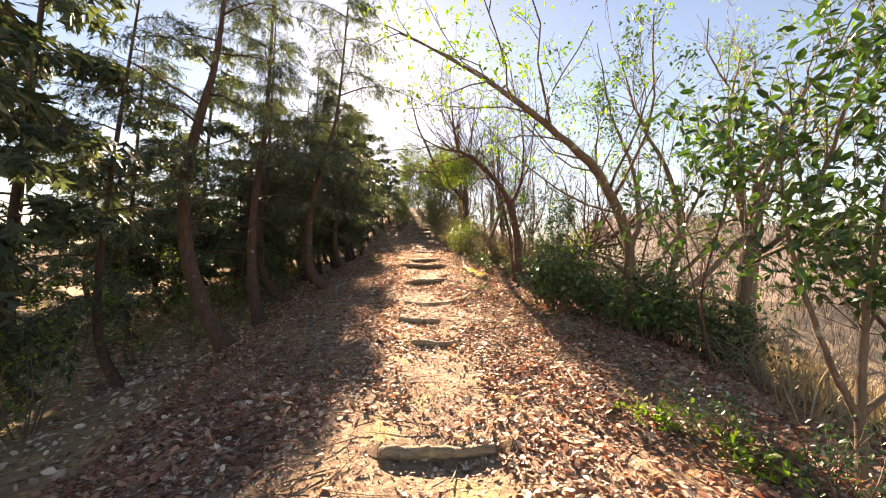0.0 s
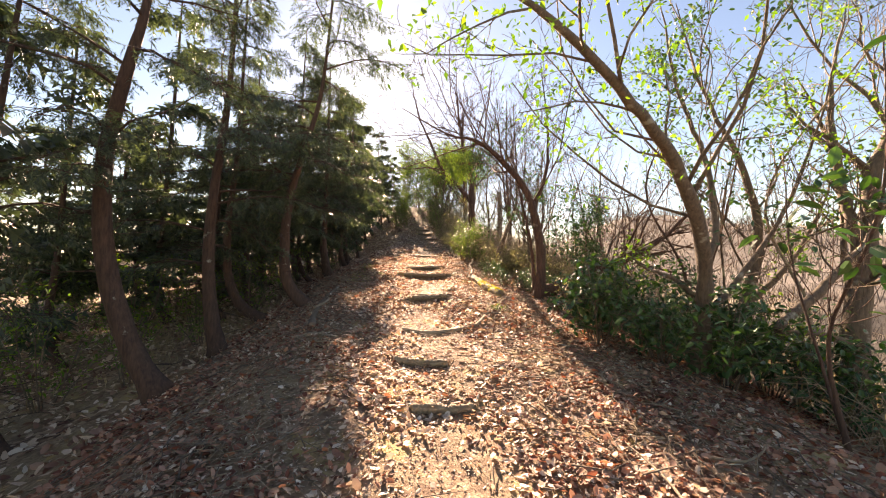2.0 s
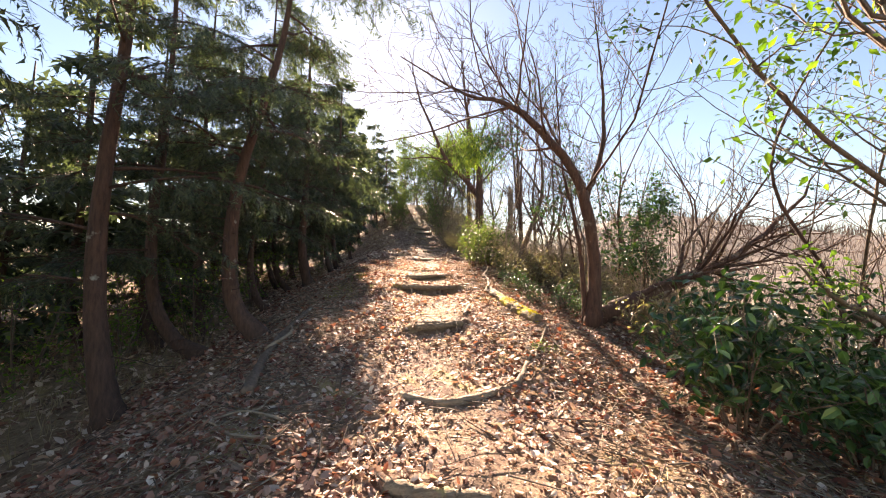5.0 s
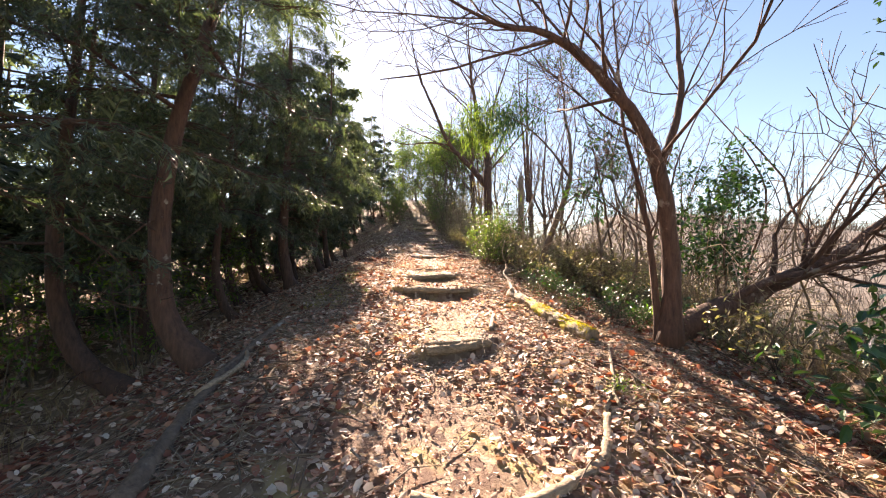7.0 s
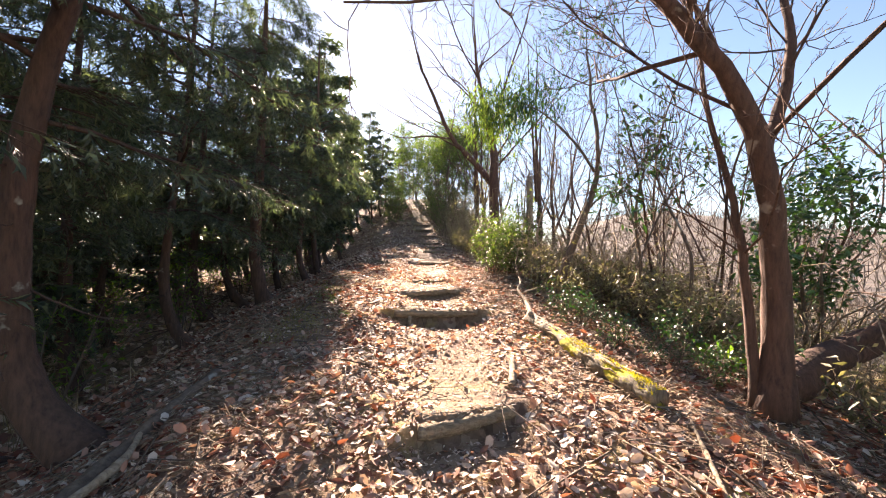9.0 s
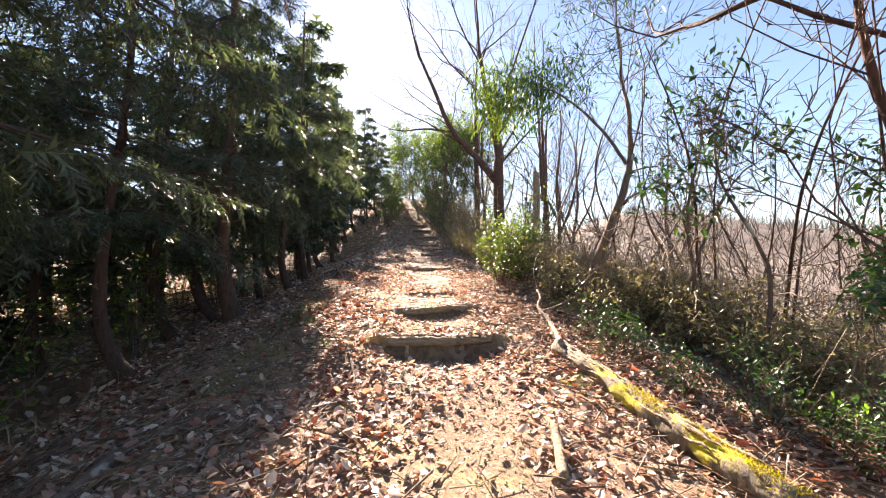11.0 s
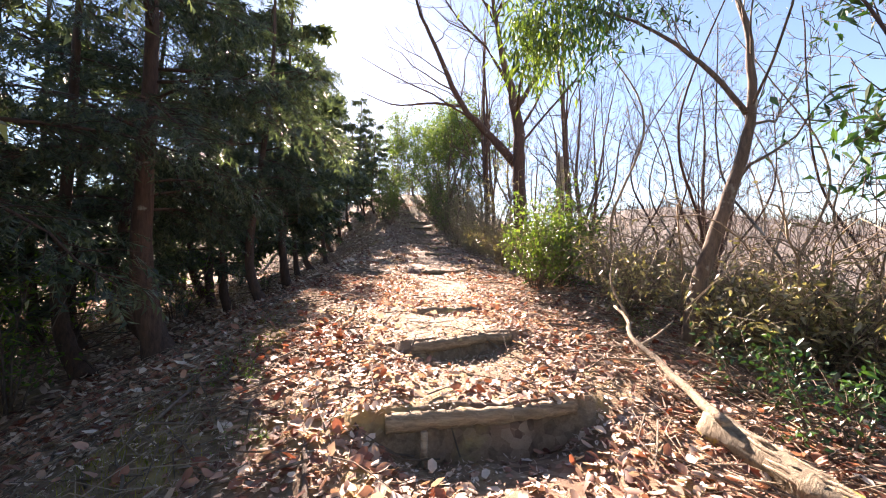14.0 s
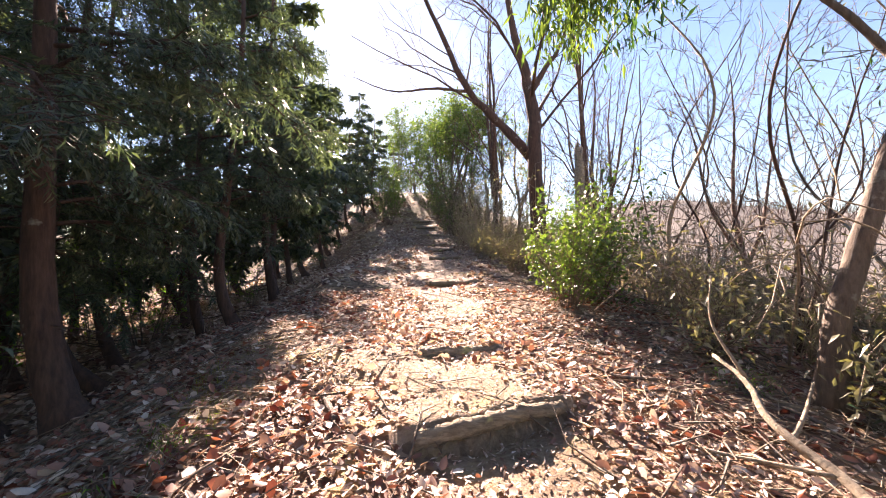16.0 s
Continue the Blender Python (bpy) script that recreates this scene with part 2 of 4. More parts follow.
# small leaf shapes, one unit long
CURLED = (np.array([(0, 0, 0), (0.22, 0.2, 0.09), (0.62, 0.24, 0.13), (1, 0, 0.04), (0.66, -0.22, 0.1), (0.24, -0.23, 0.08), (0.48, 0, -0.03)]),
          np.array([(0, 6, 1), (1, 6, 2), (2, 6, 3), (3, 6, 4), (4, 6, 5), (5, 6, 0)]))
OVAL = (np.array([(0, 0, 0), (0.22, 0.18, 0.05), (0.6, 0.21, 0.03), (1, 0, -0.1), (0.6, -0.21, 0.03), (0.22, -0.18, 0.05), (0.45, 0, -0.02)]),
        np.array([(0, 6, 1), (1, 6, 2), (2, 6, 3), (3, 6, 4), (4, 6, 5), (5, 6, 0)]))
BROAD = (np.array([(0, 0, 0), (0.25, 0.3, 0.1), (0.75, 0.28, 0.16), (1, 0.03, 0.05), (0.7, -0.26, 0.02), (0.3, -0.3, 0.09)]),
         np.array([(0, 2, 1), (0, 3, 2), (0, 4, 3), (0, 5, 4)]))
OVATE = (np.array([(0, 0, 0), (0.35, 0.23, 0.05), (1, 0, -0.06), (0.35, -0.23, 0.05), (0.5, 0, 0.0)]),
         np.array([(0, 4, 1), (1, 4, 2), (2, 4, 3), (3, 4, 0)]))
NARROW = (np.array([(0, 0, 0), (0.4, 0.1, 0.02), (1, 0, -0.12), (0.4, -0.1, 0.02)]), np.array([(0, 3, 2), (0, 2, 1)]))
BLADE = (np.array([(0, 0.012, 0), (0, -0.012, 0), (0.55, 0.009, 0.05), (0.55, -0.009, 0.05), (1, 0, -0.06)]), np.array([(0, 1, 3), (0, 3, 2), (2, 3, 4)]))


def frond_shape(seed):
    """A flat, drooping fan spray of a cypress: uneven leaflets along a bent stem."""
    rng = np.random.default_rng(seed)
    bow, sag = rng.uniform(-0.2, 0.2), rng.uniform(0.15, 0.4)
    v, f = [(0, 0.014, 0), (0, -0.014, 0), (1.0, bow, -sag)], [(0, 1, 2)]
    for k in range(7):
        for side in (1, -1):
            s = 0.06 + 0.125 * k + rng.uniform(-0.04, 0.04)
            ln = 0.42 * (1 - 0.6 * s) * rng.uniform(0.6, 1.3)
            a = rng.uniform(0.4, 1.0)
            x0, y0, z0 = s, bow * s * s, -sag * s * s
            wide = rng.uniform(0.09, 0.14)
            i = len(v)
            v += [(x0, y0, z0), (x0 + wide, y0 + side * 0.03, z0 - 0.01), (x0 + ln * math.cos(a), y0 + side * ln * math.sin(a), z0 - rng.uniform(0.0, 0.16))]
            f.append((i, i + 1, i + 2) if side < 0 else (i, i + 2, i + 1))
    return np.array(v), np.array(f)


FRONDS = [frond_shape(k) for k in range(4)]
COARSE_FROND = (np.array([(0, 0.03, 0), (0, -0.03, 0), (1, 0, -0.25), (0.05, 0, 0), (0.34, 0, -0.02), (0.45, 0.36, -0.12), (0.4, -0.38, -0.1), (0.4, 0, -0.04), (0.66, 0, -0.08), (0.78, 0.26, -0.2), (0.75, -0.24, -0.16)]),
                np.array([(0, 1, 2), (3, 4, 5), (4, 3, 6), (7, 8, 9), (8, 7, 10)]))


# ---- the lie of the land ----
TRAIL_Y = [-40, -12, 0, 3.3, 5.8, 7, 8.2, 10.3, 12.9, 14.2, 15.5, 20, 29.5, 36, 45, 70, 120]
TRAIL_Z = [-4.0, -1.6, -0.42, -0.1, 0.27, 0.43, 0.58, 0.92, 1.22, 1.42, 1.56, 1.93, 2.75, 4.6, 7.5, 9, 10]
MID_Y, MID_X = [-40, 0, 16, 20, 30, 42, 60], [0, 0.4, 0.5, 0.7, 1.3, 0.7, -3]
# log steps: x of both ends, y of both ends, how high the tread stands above the hollow before it
STEPS = [(-0.2, 0.78, 3.3, 3.32, 0.10), (0.08, 0.72, 5.76, 5.85, 0.08), (-0.16, 0.54, 7.05, 6.88, 0.09),
         (0.12, 0.86, 10.14, 10.42, 0.22), (-0.12, 1.1, 12.98, 13.15, 0.34), (0.05, 1.0, 14.12, 14.35, 0.2), (0.13, 0.92, 15.5, 15.5, 0.06),
         (0.5, 1.5, 19.3, 19.4, 0.08), (0.8, 1.8, 24.0, 24.0, 0.1), (1.0, 2.0, 27.0, 27.0, 0.14), (0.9, 2.0, 29.4, 29.4, 0.2), (0.8, 1.9, 31.2, 31.2, 0.25),
         (0.7, 1.7, 32.8, 32.8, 0.25), (0.5, 1.6, 34.4, 34.4, 0.25)]


def waves(x, y, s):
    return (np.sin(x * s * 1.3 + 1.7 * np.sin(y * s * 0.7) + 0.4) + np.sin(y * s * 1.1 + 2.1 * np.sin(x * s * 0.5) + 2.0) + 0.6 * np.sin((x + y) * s * 1.9 + 1.0)) / 2.6


def lateral(x, a, b, steep):
    return 1 / (1 + np.exp(np.clip((a - x) * steep, -40, 40))) / (1 + np.exp(np.clip((x - b) * steep, -40, 40)))


def ground_z(x, y):
    x, y = np.asarray(x, float), np.asarray(y, float)
    z = np.interp(y, TRAIL_Y, TRAIL_Z)
    u = x - np.interp(y, MID_Y, MID_X)
    left = np.maximum(0, -u - 1.9)
    near_left, far_left = np.minimum(left, 2.6), np.maximum(0, left - 2.6)
    z = z - 0.45 * near_left**2 / (near_left + 0.3) - 0.12 * far_left
    right = np.maximum(0, u - 2.7)
    near_right = np.minimum(right, 30)
    z = z - 0.36 * near_right**2 / (near_right + 0.6)
    # the valley's far side
    far = np.maximum(0, u - 55)
    z = z + (12 + 2 * waves(x, y, 0.02)) * (1 - np.exp(-(far / 60) ** 2)) + 20 * (1 - np.exp(-(far / 30) ** 2)) * np.exp(-(((x - 95) / 55) ** 2) - ((y - 180) / 65) ** 2) + 0.9 * np.minimum(1, far / 10) * waves(x, y, 0.11)
    near = np.exp(-(np.maximum(0, np.abs(u) - 4) / 4) ** 2)
    z = z + 0.03 * waves(x, y, 2.2) + (0.02 + 0.14 * (1 - near)) * waves(x, y, 0.9) + 0.012 * waves(x, y, 6.0)
    # the trodden hollow of the trail
    z = z - 0.05 * np.exp(-(u / 0.7) ** 2)
    for x0, x1, y0, y1, rise in STEPS:
        yl = y0 + (y1 - y0) * np.clip((x - x0) / (x1 - x0), -0.3, 1.3)
        d = y - yl
        wide = lateral(x, x0 - 0.05, x1 + 0.05, 12)
        broad = lateral(x, x0 - 0.35, x1 + 0.35, 5)
        up = 0.35 * broad * np.exp(-np.maximum(d, 0) / 1.3)
        down = -0.65 * wide * np.exp(np.minimum(d, 0) / 0.3) + 0.35 * (broad - wide) * np.exp(np.minimum(d, 0) / 0.5)
        z = z + rise * np.where(d > 0, up, down)
    return z


def axis(parts):
    return np.unique(np.concatenate([np.arange(a, b, s) for a, b, s in parts]).round(3))


def build_ground():
    xs = axis([(-400, -60, 40), (-60, -16, 4), (-16, -4, 0.5), (-4, -1.2, 0.16), (-1.2, 2.2, 0.08), (2.2, 5, 0.16), (5, 16, 0.5), (16, 80, 4), (80, 240, 10), (240, 801, 60)])
    ys = axis([(-300, -40, 40), (-40, -8, 4), (-8, -1, 0.5), (-1, 17, 0.075), (17, 36, 0.25), (36, 60, 1), (60, 200, 8), (200, 801, 60)])
    gx, gy = np.meshgrid(xs, ys)
    v = np.stack([gx, gy, ground_z(gx, gy)], -1).reshape(-1, 3)
    nx, ny = len(xs), len(ys)
    i, j = np.meshgrid(np.arange(ny - 1), np.arange(nx - 1), indexing="ij")
    q = np.stack([i * nx + j, i * nx + j + 1, (i + 1) * nx + j + 1, (i + 1) * nx + j], -1).reshape(-1, 4)
    bag = Bag()
    bag.add(v, q)
    ob = new("ground", bag.mesh("ground", SOIL))
    return tagged(ob, "leaf-strewn brown forest soil rising along the ridge trail", "ground", kind="structure")


build_ground()


def on_ground(x, y, lift=0.0):
    return np.array([x, y, float(ground_z(x, y)) + lift])


# ---- trees ----
def wander(rng, start, way, length, bend=0.25, lift=0.0, n=6):
    """A crooked line that starts in one direction and drifts."""
    pts, d, p = [np.array(start, float)], np.array(way, float) / np.linalg.norm(way), np.array(start, float)
    for _ in range(n - 1):
        d = d + rng.normal(0, bend, 3) * 0.5 + np.array([0, 0, lift / n])
        d /= np.linalg.norm(d)
        p = p + d * length / (n - 1)
        pts.append(p)
    return np.array(pts)


def side_way(rng, line, k, spread):
    """A direction that leaves a line at about the given angle."""
    t = line[min(k + 1, len(line) - 1)] - line[max(k - 1, 0)]
    t /= np.linalg.norm(t) + 1e-9
    r = rng.normal(0, 1, 3)
    r -= t * (r @ t)
    r /= np.linalg.norm(r) + 1e-9
    return t * math.cos(spread) + r * math.sin(spread)


def conifer(seed, trunk, radius, crown_from=1.5, reach=2.0, detail=1.0, label="", split=False, coarse=False):
    """A conifer whose trunk follows the given points (from its base); drooping limbs carry flat feathery sprays."""
    rng = np.random.default_rng(seed)
    root = new("conifer_tree")
    line = spline(trunk, 30)
    height = line[-1][2]
    bag = Bag()
    rad = radius * (1 - np.linspace(0, 1, 30)) ** 0.8 + 0.012
    rad[:3] *= [1.45, 1.2, 1.05]
    tube(bag, line, rad, 9, 0.07, rng)
    stem = part("trunk", bag, CONIFER_BARK, root, "dark reddish brown bark, curved at the foot")
    limbs, places, yaw, pitch, roll, size = Bag(), [], [], [], [], []
    # dead lower branches
    for _ in range(9):
        k = rng.integers(3, 14)
        a = rng.uniform(0, 2 * np.pi)
        br = wander(rng, line[k], (math.cos(a), math.sin(a), rng.uniform(-0.3, 0.2)), rng.uniform(0.3, 1.1), 0.35, 0, 5)
        tube(limbs, br, [0.011, 0.003], 3)
    h = crown_from
    while h < height - 0.2:
        q = (h - crown_from) / (height - crown_from)
        at = np.array([np.interp(h, line[:, 2], line[:, c]) for c in range(3)])
        a = rng.uniform(0, 2 * np.pi)
        ln = reach * (1 - q) ** 0.65 * rng.uniform(0.65, 1.15) * (0.75 + 0.5 * min(1, q * 4)) + 0.25
        br = wander(rng, at, (math.cos(a), math.sin(a), rng.uniform(0.15, 0.6) + 0.2 * q), ln, 0.27, -1.0, 7)
        own_limb = Bag() if split and h < 6.5 else limbs
        tube(own_limb, br, [0.008 + 0.007 * ln, 0.003], 5 if split else 4)
        if own_limb is not limbs:
            part("branch", own_limb, CONIFER_BARK, stem)
        for k in np.arange(0.9, 6.01, 0.46 / detail):
            i = min(int(k), 5)
            p0 = br[i] + (br[min(i + 1, 6)] - br[i]) * (k - i)
            for side in (-1, 1):
                b = a + side * rng.uniform(0.5, 1.1)
                tl = (0.2 + 0.28 * ln * (1 - k / 8)) * rng.uniform(0.6, 1.2)
                tip = p0 + tl * np.array([math.cos(b), math.sin(b), rng.uniform(-0.5, 0.0)])
                if tl > (0.6 if coarse else 0.34):
                    tube(limbs, [p0, (p0 + tip) / 2 + [0, 0, 0.03], tip], [0.006, 0.002], 3)
                for s in np.arange(0.15, 1.01, 0.3 if tl < 0.5 else 0.2):
                    places.append(p0 + (tip - p0) * s)
                    yaw.append(b + rng.normal(0, 0.55))
                    pitch.append(rng.normal(0.6, 0.45))
                    roll.append(rng.normal(0, 0.5))
                    size.append(rng.uniform(0.15, 0.34) * (1.7 if coarse else 1))
        h += rng.uniform(0.12, 0.3) / detail * (1 + 0.8 * q)
    tagged(part("twig_mass", limbs, CONIFER_BARK, root, "thin dark twigs"), kind="stuff")
    crown = Bag()
    places, size, rot = np.array(places), np.array(size), turns(np.array(yaw), np.array(pitch), np.array(roll))
    for k in range(4):
        scatter(crown, COARSE_FROND if coarse else FRONDS[k], places[k::4], rot[k::4], size[k::4])
    tagged(part("crown", crown, NEEDLE, root, "dark green feathery needle sprays", smooth=False), kind="stuff")
    return tagged(root, label or "dark green conifer with a curved reddish trunk on the bank", "tree", "conifers along the bank")


def standing(root, x, y, sink=0.06):
    root.location = on_ground(x, y, -sink)
    return root


def leafed(rng, bag, shape, line, count, size, spread=0.1, droop=0.3):
    """Leaves along a twig."""
    s = rng.uniform(0.2, 1.0, count)
    n = len(line)
    at = np.stack([np.interp(s, np.linspace(0, 1, n), line[:, c]) for c in range(3)], 1)
    at = at + rng.normal(0, spread, at.shape)
    scatter(bag, shape, at, turns(rng.uniform(0, 2 * np.pi, count), rng.normal(droop, 0.5, count), rng.normal(0, 0.6, count)), rng.uniform(0.6, 1.2, count) * size)


def branching(rng, wood, line, radius, level, leaves=None, density=5, lift=0.5, spread=(0.5, 1.0), ratio=0.55, first=0.3, split=None):
    """Side branches of a limb, and theirs in turn; leaves: (bag, shape, leaves a twig, size)."""
    length = np.linalg.norm(np.diff(line, axis=0), axis=1).sum()
    n = len(line)
    for _ in range(max(2, int(density * (0.6 + 0.4 * length)))):
        s = rng.uniform(first, 0.98)
        k = int(s * (n - 1))
        r = radius * (1 - 0.75 * s) * rng.uniform(0.4, 0.7)
        sub = wander(rng, line[k] + (line[min(k + 1, n - 1)] - line[k]) * (s * (n - 1) - k), side_way(rng, line, k, rng.uniform(*spread)),
                     length * ratio * (1.15 - 0.6 * s) * rng.uniform(0.5, 1.15), 0.42, lift, 6)
        into = Bag() if split else wood
        tube(into, sub if level else sub[[0, 2, 3, 5]], [max(r, 0.004), max(r * 0.3, 0.0025)], 5 if r > 0.02 else 3)
        if level > 0:
            branching(rng, wood, sub, max(r, 0.006), level - 1, leaves, density * 0.8, lift, spread, ratio, 0.25)
        elif leaves and rng.random() < leaves[4]:
            leafed(rng, leaves[0], leaves[1], sub, leaves[2], leaves[3])
        if split:
            part("branch", into, split[0], split[1])


def bare_tree(seed, stems, bark=GREY_BARK, level=2, density=5, leaf=None, leaf_mat=None, label="", group="", lift=0.5, name="bare_tree", first=0.3, ratio=0.55, split=True):
    """Stems: (points from the tree's foot, radius at the foot, radius at the tip). leaf: (shape, leaves a twig, size, share of twigs)."""
    rng = np.random.default_rng(seed)
    root = new(name)
    twigs, crown = Bag(), Bag()
    for k, (points, r0, r1) in enumerate(stems):
        line = spline(points, 24)
        bag = Bag()
        r1 = min(r1, 0.007)
        rad = r0 + (r1 - r0) * np.linspace(0, 1, 24) ** 1.15
        if k == 0:
            rad[:3] *= [1.5, 1.22, 1.08]
        tube(bag, line + rng.normal(0, r0 * 0.12, line.shape), rad, 9, 0.08, rng)
        stem = part("trunk" if k == 0 else "limb", bag, bark, root)
        branching(rng, twigs, line, max(r0 * 0.55, 0.018), level, (crown, *leaf) if leaf else None, density, lift, first=first, ratio=ratio, split=(bark, stem) if split else None)
    tagged(part("twig_mass", twigs, bark, root, "fine bare twigs"), kind="stuff")
    if leaf and crown.n:
        tagged(part("crown", crown, leaf_mat, root, "scattered small green leaves", smooth=False), kind="stuff")
    return tagged(root, label, "tree", group)


def shrub(seed, radius, height, shape, leaf_mat, leaf_size, twigs=60, per=16, bark=GREY_BARK, name="shrub", label="", group="", spread=0.06):
    """A bush: stems that fan out from the foot, twigs, and leaves on them."""
    rng = np.random.default_rng(seed)
    root = new(name)
    wood, crown = Bag(), Bag()
    for _ in range(max(4, twigs // 8)):
        a, out = rng.uniform(0, 2 * np.pi), rng.uniform(0.05, 1.0) ** 0.7
        top = np.array([math.cos(a) * out * radius, math.sin(a) * out * radius, height * rng.uniform(0.65, 1.08) * (1 - 0.35 * out**2)])
        foot = np.array([top[0] * 0.15, top[1] * 0.15, -0.05])
        stem = spline([foot, foot * 0.5 + top * np.array([0.4, 0.4, 0.5]) + rng.normal(0, 0.06, 3), top], 10)
        tube(wood, stem[[0, 2, 4, 6, 9]], [0.012, 0.004], 4)
        for _ in range(8):
            k = rng.integers(2, 10)
            tw = wander(rng, stem[k], side_way(rng, stem, k, rng.uniform(0.4, 1.2)), rng.uniform(0.25, 0.5) * radius + 0.1, 0.4, 0.2, 5)
            tube(wood, tw[[0, 2, 4]], [0.005, 0.002], 3)
            leafed(rng, crown, shape, tw, per, leaf_size, spread)
    tagged(part("stemwork", wood, bark, root, "thin branching stems"), kind="stuff")
    tagged(part("foliage", crown, leaf_mat, root, smooth=False), kind="stuff")
    return tagged(root, label, "shrub", group)


# ---- conifers on the left bank ----
own = [
    (11, -3.3, 7.5, [(0, 0, 0), (-0.45, 0, 0.75), (-0.8, 0, 1.9), (-0.8, -0.1, 3.2), (-0.5, -0.2, 4.4), (-0.25, -0.2, 5.6), (-0.1, -0.1, 8.5)], 0.15, 2.6, 2.2),
    (12, -2.15, 10.4, [(0, 0, 0), (-0.4, 0, 0.5), (-0.5, 0, 1.1), (-0.48, 0, 1.9), (-0.35, 0, 2.7), (-0.1, 0, 3.6), (0.2, 0, 5.0), (0.4, 0.2, 8.5)], 0.125, 2.2, 2.2),
    (13, -3.2, 10.9, [(0, 0, 0), (-0.5, 0, 0.35), (-0.8, 0, 1.0), (-0.85, 0, 2.2), (-0.7, 0, 4.0), (-0.6, 0, 8.0)], 0.12, 1.7, 2.0),
    (14, -3.35, 9.2, [(0, 0, 0), (-0.15, 0, 0.6), (-0.25, 0, 1.6), (-0.2, 0, 3.0), (0, 0, 5.0), (0.1, 0, 8.8)], 0.14, 1.6, 2.1),
    (17, -2.6, 18.3, [(0, 0, 0), (-0.2, 0, 0.5), (-0.25, 0, 1.2), (-0.1, 0, 2.4), (0.1, 0, 4.5), (0.1, 0, 6.8)], 0.09, 2.0, 1.5),
    (15, -2.68, 15.4, [(0, 0, 0), (-0.16, 0, 0.5), (-0.25, 0, 1.3), (-0.2, 0, 3.0), (-0.2, 0, 5.0), (-0.2, 0, 7.4)], 0.14, 1.5, 2.0),
    (16, -3.3, 13.9, [(0, 0, 0), (-0.25, 0, 0.35), (-0.4, 0, 1.0), (-0.35, 0, 2.0), (-0.15, 0, 4.0), (0, 0, 8.2)], 0.09, 2.0, 2.4),
]
for seed, x, y, trunk, r, cf, reach in own:
    standing(conifer(seed, trunk, r, cf, reach, split=True, detail=1.3 if seed == 17 else 0.8 if y < 9.5 else 1.15 if y < 12 else 1.2 if y < 14 else 1.5), x, y)
kinds = [standing(conifer(31, [(0, 0, 0), (-0.25, 0, 0.5), (-0.4, 0.05, 1.3), (-0.35, 0.1, 3.0), (-0.2, 0, 5.0), (-0.1, 0, 7.6)], 0.11, 1.5, 1.6, 0.9), -4.2, 16.4),
         standing(conifer(32, [(0, 0, 0), (-0.15, 0, 0.6), (-0.2, 0, 1.8), (-0.1, -0.1, 4.0), (0, 0, 7.4)], 0.10, 1.3, 1.6, 0.9), -4.35, 13.2),
         standing(conifer(33, [(0, 0, 0), (-0.35, 0.1, 0.5), (-0.5, 0.1, 1.4), (-0.3, 0, 3.4), (0.1, 0, 7.0)], 0.09, 1.6, 1.6, 0.9), -4.8, 7.0)]
coarse_kinds = [standing(conifer(34, [(0, 0, 0), (-0.25, 0, 0.5), (-0.4, 0.05, 1.3), (-0.3, 0.1, 3.0), (-0.1, 0, 6.0), (0, 0, 9.0)], 0.11, 1.5, 1.7, 0.72, coarse=True), -6.2, 12.6),
                standing(conifer(35, [(0, 0, 0), (-0.1, 0, 0.6), (-0.2, 0, 1.8), (-0.1, 0.1, 4.0), (0, 0, 8.2)], 0.10, 1.3, 1.6, 0.72, coarse=True), -6.6, 18.6)]
rng = np.random.default_rng(5)
spots = [(-5.6, 22.6), (-7.2, 24.5), (-7.0, 21.0), (-5.7, 5.0), (-6.0, 6.8), (-4.5, 18.6), (-4.6, 20.8), (-3.7, 19.6), (-3.7, 17.2), (-3.0, 21.4), (-3.6, 23.4), (-3.8, 25.5), (-3.8, 27.6), (-3.6, 29.8),
         (-3.7, 31.8), (-3.5, 33.8), (-3.2, 36.0), (-2.6, 38.5), (-3.0, 41.0), (-3.2, 44.0), (-5.0, 24.6), (-5.0, 28.0), (-4.8, 32.0), (-5.2, 37.0),
         (-6.2, 15.6), (-8.4, 15.0), (-5.6, 3.2), (-8.6, 20.0), (-8.0, 26.0), (-12.0, 17.0), (-1.9, 38.4), (-1.7, 41.6), (-3.6, 45.0), (-0.8, 47.0), (-6.5, 33.0), (-5.2, 15.0), (-5.6, 18.2), (-5.6, 13.2), (-7.2, 12.4), (-9.6, 10.4),
         (-13.5, 12.0), (-10.4, 27.0), (-14.0, 25.0), (-8.0, 36.0), (-5.0, 47.0), (-9.6, 17.4), (-8.4, 12.0), (-11.0, 14.5), (-10.2, 21.0), (-7.4, 17.8), (-12.5, 19.6), (-4.8, 12.5), (-6.6, 10.0)]
for k, (x, y) in enumerate(spots):
    s = rng.uniform(0.9, 1.15) if x > -4.05 else rng.uniform(0.8, 1.12)
    z = float(ground_z(x, y)) - 0.06
    c = copy_thing(kinds[k % 3] if y < 20 and x > -4.85 else coarse_kinds[k % 2], pose(x, y, z, 0, 0, rng.uniform(-50, 50)))
    if y > 37 and x > -3.5:
        s *= 0.68
    c.scale = (s, s, s * rng.uniform(0.9, 1.1) * (0.66 if x < -4.85 and 11 < y < 22 else 1))

